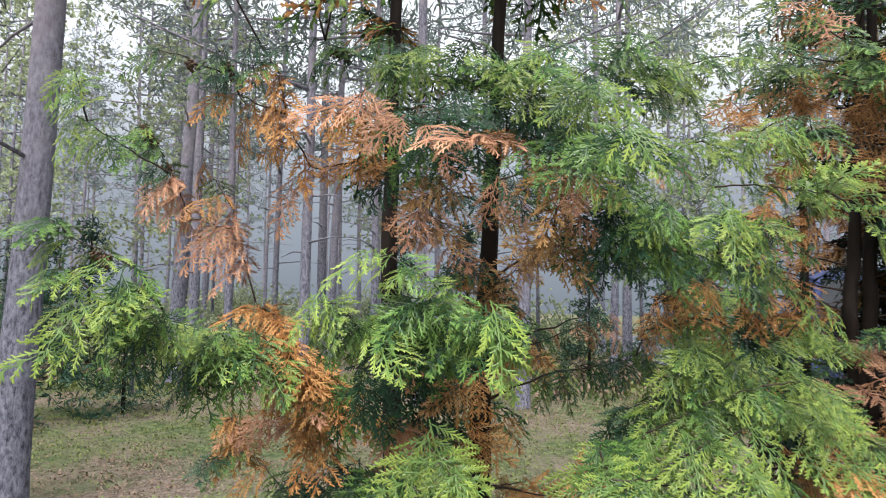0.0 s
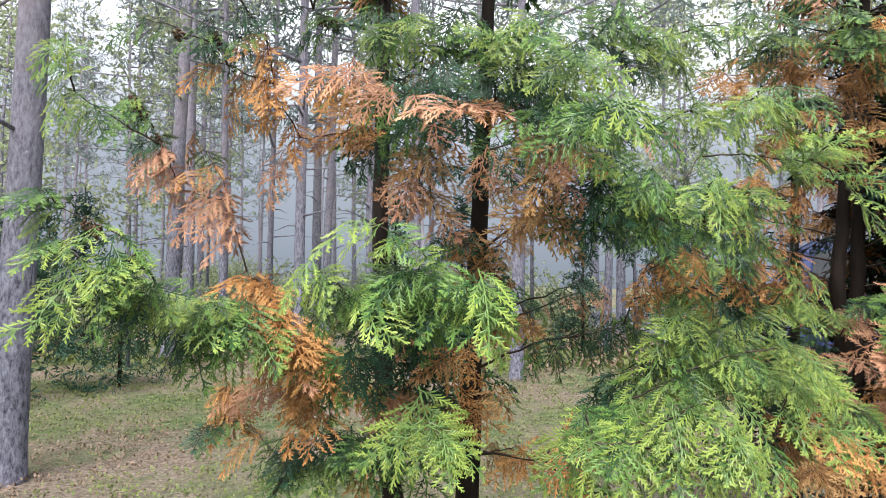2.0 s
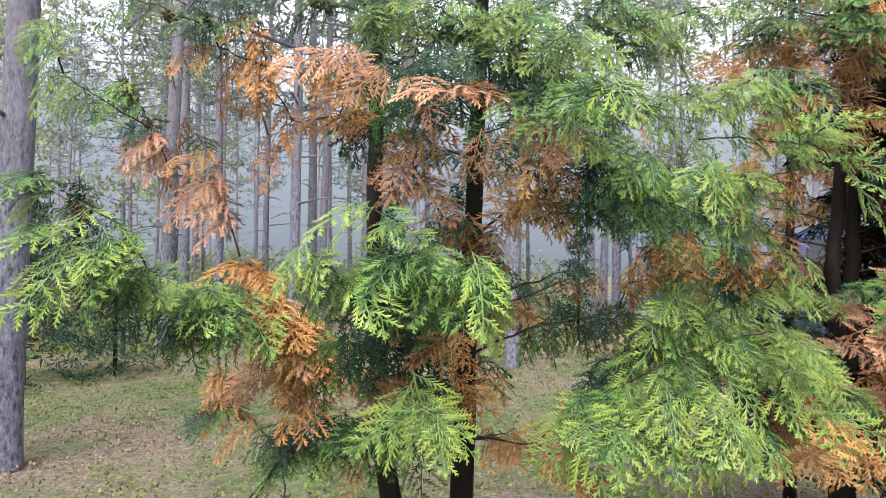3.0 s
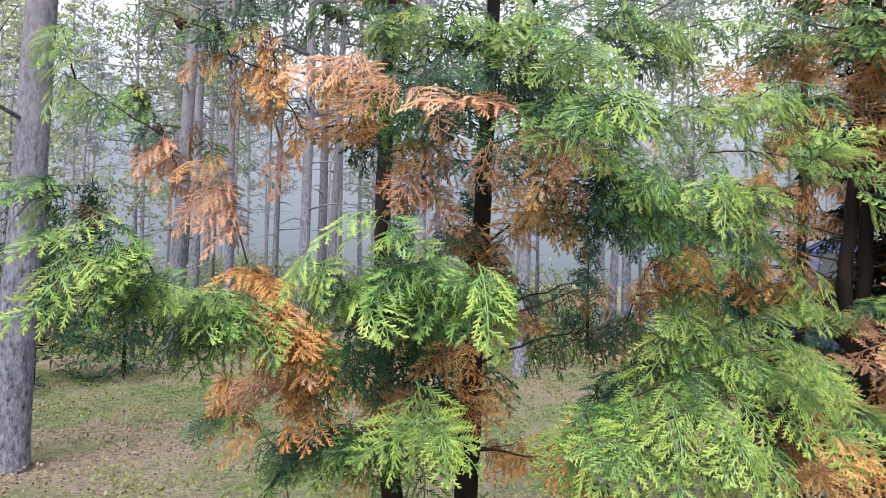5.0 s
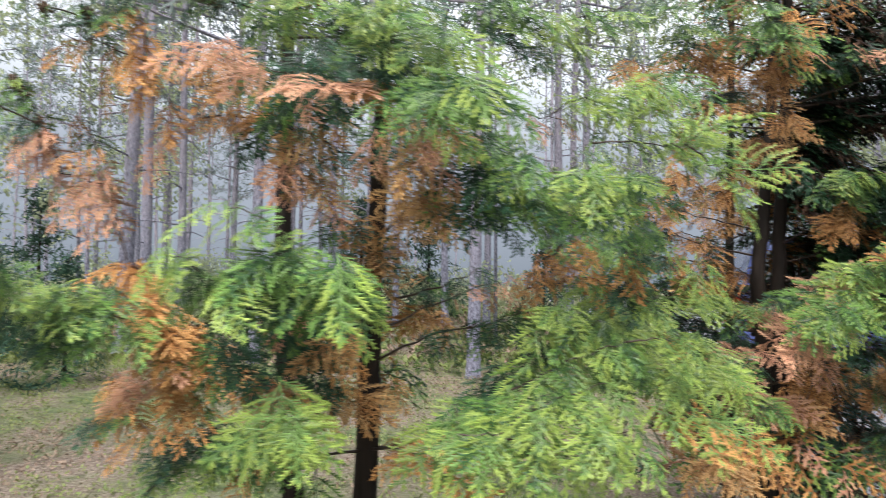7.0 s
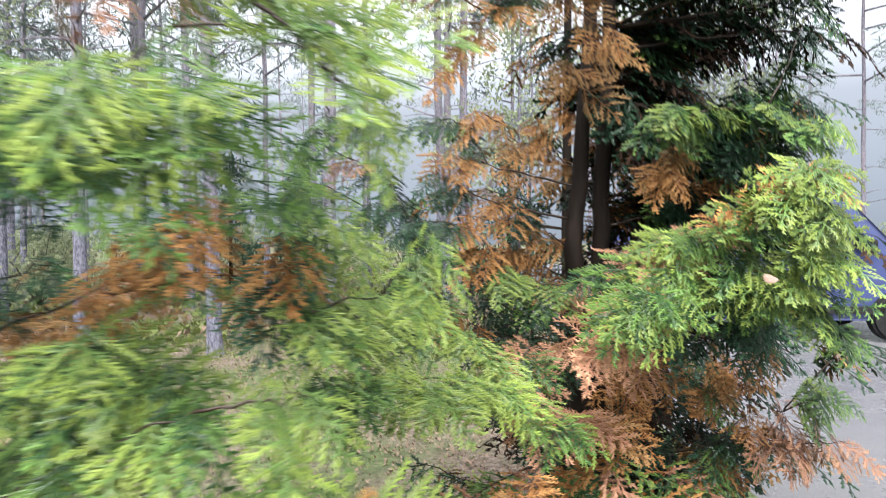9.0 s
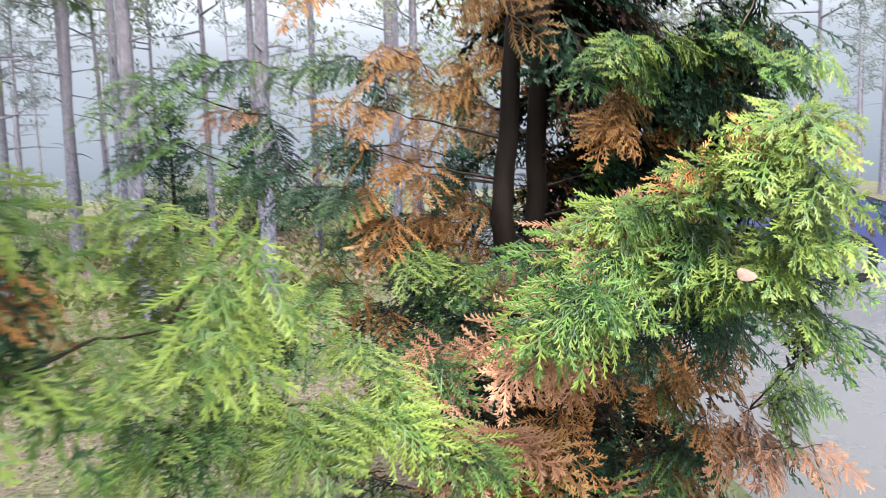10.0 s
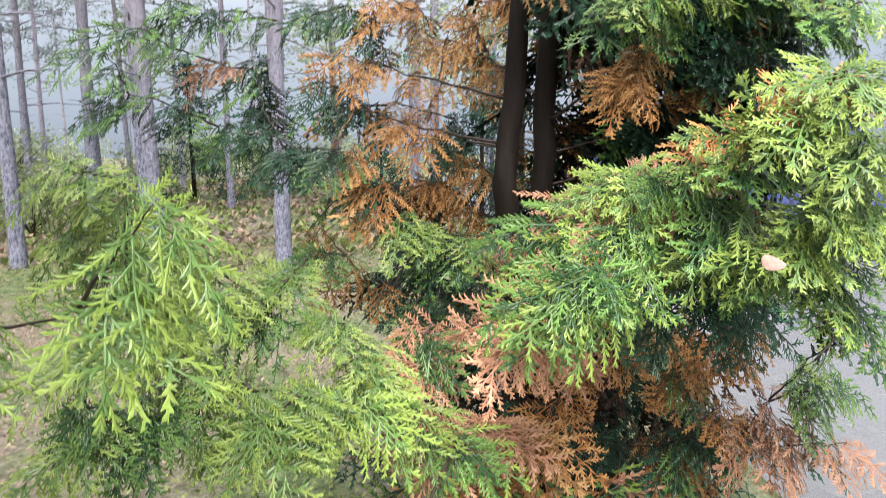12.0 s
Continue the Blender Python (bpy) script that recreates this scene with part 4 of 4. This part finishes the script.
PINES = [pine(1, 17, 6.5, 0.13), pine(2, 19, 8.0, 0.12, 9), pine(3, 15, 4.5, 0.085, 8), pine(4, 16, 5.5, 0.08, 7)]
used = set()


def stand(kind, x, y, scale=1.0, turn=0.0, label=""):
    m = pose(x, y, ground_height(x, y), 0, 0, turn) @ Matrix.Scale(scale, 4)
    src = PINES[kind]
    if kind in used:
        ob = copy_thing(src, m)
    else:
        used.add(kind)
        ob = src
    ob.matrix_basis = m
    return tagged(ob, label)


stand(0, -3.0, 4.75, 0.94, 20, "thick pine with grey flaking bark turning reddish higher up").rotation_euler = (0, radians(2.2), radians(20))
for i, (x, y, s, k) in enumerate(((-4.4, 11, 1.0, 1), (-5.05, 13.5, 0.95, 1), (-2.25, 10.7, 1.05, 2), (-0.36, 9.6, 0.76, 1), (1.05, 9.4, 0.72, 0))):
    stand(k, x, y, s, 70 * i, "tall slender pine with dark grey bark")
for i, (x, y, k) in enumerate(((-10.2, 22, 3), (-10.9, 24, 3), (-10.1, 25, 2), (-5.8, 18, 3), (-4.7, 18.4, 2), (-2.75, 16, 0), (-3.8, 24, 3), (-3.2, 24.6, 3),
                               (-2.6, 26, 2), (3.4, 14, 3), (4.2, 16, 0), (7.1, 22, 2), (-1.6, 15, 3), (-0.3, 18, 2), (0.9, 15.5, 3), (2.2, 19, 1))):
    stand(k, x, y, 1.0 + 0.06 * ((i * 7) % 5 - 2), 50 * i)
rnd = random.Random(77)
count = 0
while count < 116:
    a, r = rnd.uniform(0, 2 * math.pi), 13 + 52 * rnd.random() ** 0.8
    if count > 84 and not 0.5 < a < 1.3 or 34 < count <= 84 and not 1.2 < a < 2.75:
        continue
    x, y = r * math.cos(a), r * math.sin(a)
    if abs(road_offset(x, y)) < 0.5 or road_offset(x, y) > 0:
        continue
    stand(rnd.choice((0, 1, 2, 3)), x, y, rnd.uniform(0.85, 1.2), rnd.uniform(0, 360))
    count += 1


def spruce(seed, height, width):
    rnd = random.Random(seed)
    root = new("young_spruce")
    v, f = tube([(0, 0, -0.05), (0, 0, height * 0.5), (0, 0, height)], [0.04, 0.025, 0.006], 8)
    part("trunk", mesh_from("trunk", v, f, [M_STEM], smooth=True), root)
    centres = []
    for i in range(int(height * 34)):
        z = height * (0.06 + 0.92 * rnd.random())
        a, r = rnd.uniform(0, 6.28), width * (1 - z / height) * rnd.uniform(0.25, 1.0)
        centres.append(((r * math.cos(a), r * math.sin(a), z - 0.25 * r), 0.7))
    v, f = needle_cloud(centres, seed, 12, (0.16, 0.16, 0.05), 0.11, 0.012)
    part("crown", mesh_from("crown", v, f, [M_SPRUCE]), root)
    return tagged(root, "young dark green spruce on the forest floor", "spruce", "young spruces")


young = spruce(3, 2.3, 0.9)
young.matrix_basis = pose(-4.6, 7.6, ground_height(-4.6, 7.6))
for x, y, s in ((-3.9, 8.3, 0.7), (-7.5, 12, 1.2), (5.0, 15.0, 1.5), (2.6, 12.5, 0.9), (-1.4, 20, 1.6), (0.6, 21, 1.7), (-9, 17, 1.5)):
    copy_thing(young, pose(x, y, ground_height(x, y), 0, 0, x * 40) @ Matrix.Scale(s, 4)).matrix_basis = pose(x, y, ground_height(x, y), 0, 0, x * 40) @ Matrix.Scale(s, 4)


def birch(seed, height):
    rnd = random.Random(seed)
    root = new("young_birch")
    wood = [tube([(0, 0, -0.05), (0.1, 0, height * 0.5), (0.05, 0.1, height)], [0.035, 0.022, 0.006], 8)]
    centres = []
    for i in range(26):
        z = height * (0.3 + 0.68 * rnd.random())
        a, r = rnd.uniform(0, 6.28), rnd.uniform(0.3, 1.3)
        p, q = Vector((0.05, 0, z)), Vector((r * math.cos(a), r * math.sin(a), z + 0.3 * r))
        wood.append(tube([p, q], [0.012, 0.004], 5))
        for k in range(3):
            centres.append((tuple(p.lerp(q, 0.4 + 0.3 * k)), 1.0))
    v, f = joined(wood)
    part("birch_wood", mesh_from("birch_wood", v, f, [M_PINE], smooth=True), root)["kind"] = "stuff"
    v, f = needle_cloud(centres, seed, 11, (0.2, 0.2, 0.16), 0.06, 0.025)
    part("crown", mesh_from("crown", v, f, [M_BIRCH]), root)
    return tagged(root, "thin young birch with pale yellow-green leaves", "birch", "young birches")


thin = birch(4, 6.0)
thin.matrix_basis = pose(-6.5, 9.5, 0)
for x, y, s in ((-8.5, 13, 1.4), (-5.2, 15, 1.3), (-10, 16, 1.6), (2.0, 15, 1.3), (-2.0, 18.5, 1.3), (5.5, 16, 1.5), (-7.4, 19, 1.6), (3.6, 12.5, 1.1), (8.5, 17, 1.7), (10.5, 14.5, 1.5), (-4.4, 9.6, 0.9), (12, 17, 1.8), (7, 20, 1.7)):
    copy_thing(thin, pose(x, y, 0, 0, 0, x * 50)).matrix_basis = pose(x, y, 0, 0, 0, x * 50) @ Matrix.Scale(s, 4)


def shrub(seed):
    rnd = random.Random(seed)
    root = new("shrub")
    wood, centres = [], []
    for i in range(16):
        a, r = rnd.uniform(0, 6.28), rnd.uniform(0.2, 0.9)
        q = Vector((r * math.cos(a), r * math.sin(a), rnd.uniform(0.4, 1.2)))
        wood.append(tube([(0, 0, -0.03), q * 0.5 + Vector((0, 0, 0.1)), q], [0.012, 0.008, 0.003], 5))
        for k in range(3):
            centres.append((tuple(q * (0.55 + 0.2 * k)), 1.0))
    v, f = joined(wood)
    part("branch_wood", mesh_from("branch_wood", v, f, [M_TWIG], smooth=True), root)["kind"] = "stuff"
    v, f = needle_cloud(centres, seed, 11, (0.17, 0.17, 0.12), 0.07, 0.022)
    part("leafage", mesh_from("leafage", v, f, [M_BIRCH]), root)["kind"] = "stuff"
    return tagged(root, "low pale green shrub on the forest floor", "shrub", "forest shrubs")


low = shrub(12)
low.matrix_basis = pose(-3.2, 14.0, 0)
rnd = random.Random(5)
made = 0
while made < 46:
    a, r = rnd.uniform(0.5, 2.7), rnd.uniform(13, 44)
    x, y = r * math.cos(a), r * math.sin(a)
    if road_offset(x, y) > -0.8:
        continue
    m = pose(x, y, ground_height(x, y), 0, 0, rnd.uniform(0, 360)) @ Matrix.Scale(rnd.uniform(0.7, 1.0) + r * 0.025, 4)
    copy_thing(low, m).matrix_basis = m
    made += 1


# ---------------------------------------------------------------- undergrowth and litter
def carpet(seed, count, size, lift, box, mats, share):
    rng = np.random.default_rng(seed)
    verts, faces, index = [], [], []
    while len(faces) < count:
        x, y = rng.uniform(box[0], box[1]), rng.uniform(box[2], box[3])
        if road_offset(x, y) > -0.2:
            continue
        heathy = noise.noise((x * 0.45, y * 0.45, 7.0)) + 0.3 * noise.noise((x * 2, y * 2, 1.0))
        z = ground_height(x, y)
        for _ in range(5):
            a, t = rng.uniform(0, 6.28), rng.uniform(0.2, 1.1)
            s = size * rng.uniform(0.6, 1.4)
            u = np.array((math.cos(a) * math.cos(t), math.sin(a) * math.cos(t), math.sin(t)))
            w = np.array((-math.sin(a), math.cos(a), rng.uniform(-0.4, 0.4))) * 0.3 * s
            p = np.array((x, y, z + lift * rng.random())) + rng.normal(0, 0.03, 3) * (1, 1, 0.2)
            o = len(verts)
            verts.extend([p, p + u * s * 0.5 + w, p + u * s, p + u * s * 0.5 - w])
            faces.append((o, o + 1, o + 2, o + 3))
            index.append(1 if heathy + rng.normal(0, 0.18) > share else 0)
    return mesh_from("undergrowth", verts, faces, mats, index)


tagged(new("undergrowth", carpet(6, 100000, 0.026, 0.05, (-7, 5.5, 1.2, 13), [M_MOSSLEAF, M_LITTER], 0.13)), "low green berry shrubs, moss and brown litter", "undergrowth", kind="stuff")
tagged(new("undergrowth", carpet(7, 24000, 0.12, 0.10, (-14, 9, 10, 30), [M_MOSSLEAF, M_LITTER], 0.1)), "low green berry shrubs further off", "undergrowth", kind="stuff")


# ---------------------------------------------------------------- blue van by the road
def wheel_mesh(r, width):
    bm = bmesh.new()
    bmesh.ops.create_cone(bm, cap_ends=True, segments=28, radius1=r, radius2=r, depth=width)
    bmesh.ops.bevel(bm, geom=[e for e in bm.edges if abs(e.verts[0].co.z - e.verts[1].co.z) < 1e-4], offset=0.035, segments=2, affect='EDGES')
    me = bpy.data.meshes.new("tyre")
    bm.to_mesh(me)
    bm.free()
    me.materials.append(M_TYRE)
    return me


def van():
    root = tagged(new("van"), "parked blue van with dark windows on the wet road", "van")
    profile = [(-2.2, 0.35), (-2.25, 0.8), (-2.2, 1.2), (-2.05, 1.85), (-1.85, 1.97), (0.55, 1.97), (0.85, 1.88), (1.45, 1.18), (2.05, 0.98), (2.22, 0.75), (2.25, 0.4), (2.1, 0.28), (-2.05, 0.28)]
    verts, faces = [], []
    k = len(profile)
    rows = ((-0.88, 0.0), (-0.92, 0.02), (0.92, 0.02), (0.88, 0.0))
    for y, grow in rows:
        for x, z in profile:
            inset = 0.14 * max(0.0, (z - 1.1) / 0.87)
            verts.append((x * (1 + grow * 0.2), y - math.copysign(inset, y), z))
    for j in range(3):
        for i in range(k):
            a, c = j * k + i, j * k + (i + 1) % k
            faces.append((a, a + k, c + k, c))
    faces.append(tuple(range(k)))
    faces.append(tuple(range(3 * k, 4 * k))[::-1])
    body = part("body", mesh_from("body", verts, faces, [M_CARPAINT]), root)
    bev = body.modifiers.new("round", 'BEVEL')
    bev.width, bev.segments, bev.limit_method = 0.05, 2, 'ANGLE'
    for s in (-1, 1):
        for x0, x1 in ((-1.95, -0.75), (-0.65, 0.3), (0.4, 1.1)):
            top1 = min(x1, 0.72)
            y0, y1 = s * 0.905, s * 0.815
            q = [(x0, y0, 1.22), (x1, y0, 1.22), (top1, y1, 1.8), (x0 + (0.08 if x0 < -1 else 0), y1, 1.8)]
            q2 = [(x, y + s * 0.012, z) for x, y, z in q]
            part("window", mesh_from("window", q + q2, [(0, 1, 2, 3), (4, 5, 6, 7), (0, 1, 5, 4), (1, 2, 6, 5), (2, 3, 7, 6), (3, 0, 4, 7)], [M_CARGLASS]), root, None, "dark tinted side window")
        part("door_handle", box_mesh("door_handle", (0.18, 0.03, 0.03), M_TYRE, 0.008), root, pose(0.45, s * 0.94, 1.05))
        part("sill_strip", box_mesh("sill_strip", (2.5, 0.03, 0.10), M_TYRE, 0.01), root, pose(0, s * 0.935, 0.42))
        part("mirror", box_mesh("mirror", (0.10, 0.16, 0.18), M_TYRE, 0.03), root, pose(1.05, s * 1.0, 1.25))
        part("headlight", box_mesh("headlight", (0.12, 0.28, 0.16), M_LAMPCLEAR, 0.03), root, pose(2.19, s * 0.68, 0.82))
        part("tail_light", box_mesh("tail_light", (0.06, 0.14, 0.42), M_LAMPRED, 0.02), root, pose(-2.25, s * 0.8, 1.05))
        for x in (-1.4, 1.42):
            tyre = part("wheel", wheel_mesh(0.33, 0.22), root, pose(x, s * 0.84, 0.33, 90))
            part("rim", box_mesh("rim", (0.34, 0.34, 0.02), M_METAL, 0.009), tyre, pose(0, 0, -s * 0.115))
    w = [(1.43, -0.72, 1.2), (1.43, 0.72, 1.2), (0.88, 0.66, 1.86), (0.88, -0.66, 1.86)]
    w2 = [(x + 0.03, y, z + 0.02) for x, y, z in w]
    part("windscreen", mesh_from("windscreen", w + w2, [(0, 1, 2, 3), (4, 5, 6, 7), (0, 1, 5, 4), (1, 2, 6, 5), (2, 3, 7, 6), (3, 0, 4, 7)], [M_CARGLASS]), root)
    part("bumper", box_mesh("bumper", (0.14, 1.8, 0.22), M_TYRE, 0.04), root, pose(2.2, 0, 0.45))
    part("bumper", box_mesh("bumper", (0.14, 1.8, 0.22), M_TYRE, 0.04), root, pose(-2.2, 0, 0.45))
    return root


van().matrix_basis = pose(7.2, 9.6, 0.02, 0, 0, -18)


# ---------------------------------------------------------------- small things on the thujas
bm = bmesh.new()
bmesh.ops.create_grid(bm, x_segments=8, y_segments=8, size=0.5)
for v in bm.verts:
    u, w = v.co.x * 2, v.co.y * 2
    wide = math.sqrt(max(0.0, 1 - u * u)) * (0.62 - 0.15 * u)
    v.co = Vector((u * 0.030, w * wide * 0.030, 0.008 * u * u - 0.006 * w * w * wide))
bmesh.ops.solidify(bm, geom=bm.faces[:], thickness=0.0006)
me = bpy.data.meshes.new("fallen_leaf")
bm.to_mesh(me)
bm.free()
me.materials.append(M_PALELEAF)
tagged(new("fallen_leaf", me), "pale pinkish fallen birch leaf caught on thuja sprays", "leaf").matrix_basis = pose(1.80, 2.01, 1.390, 62, 15, -25) @ Matrix.Scale(0.5, 4)
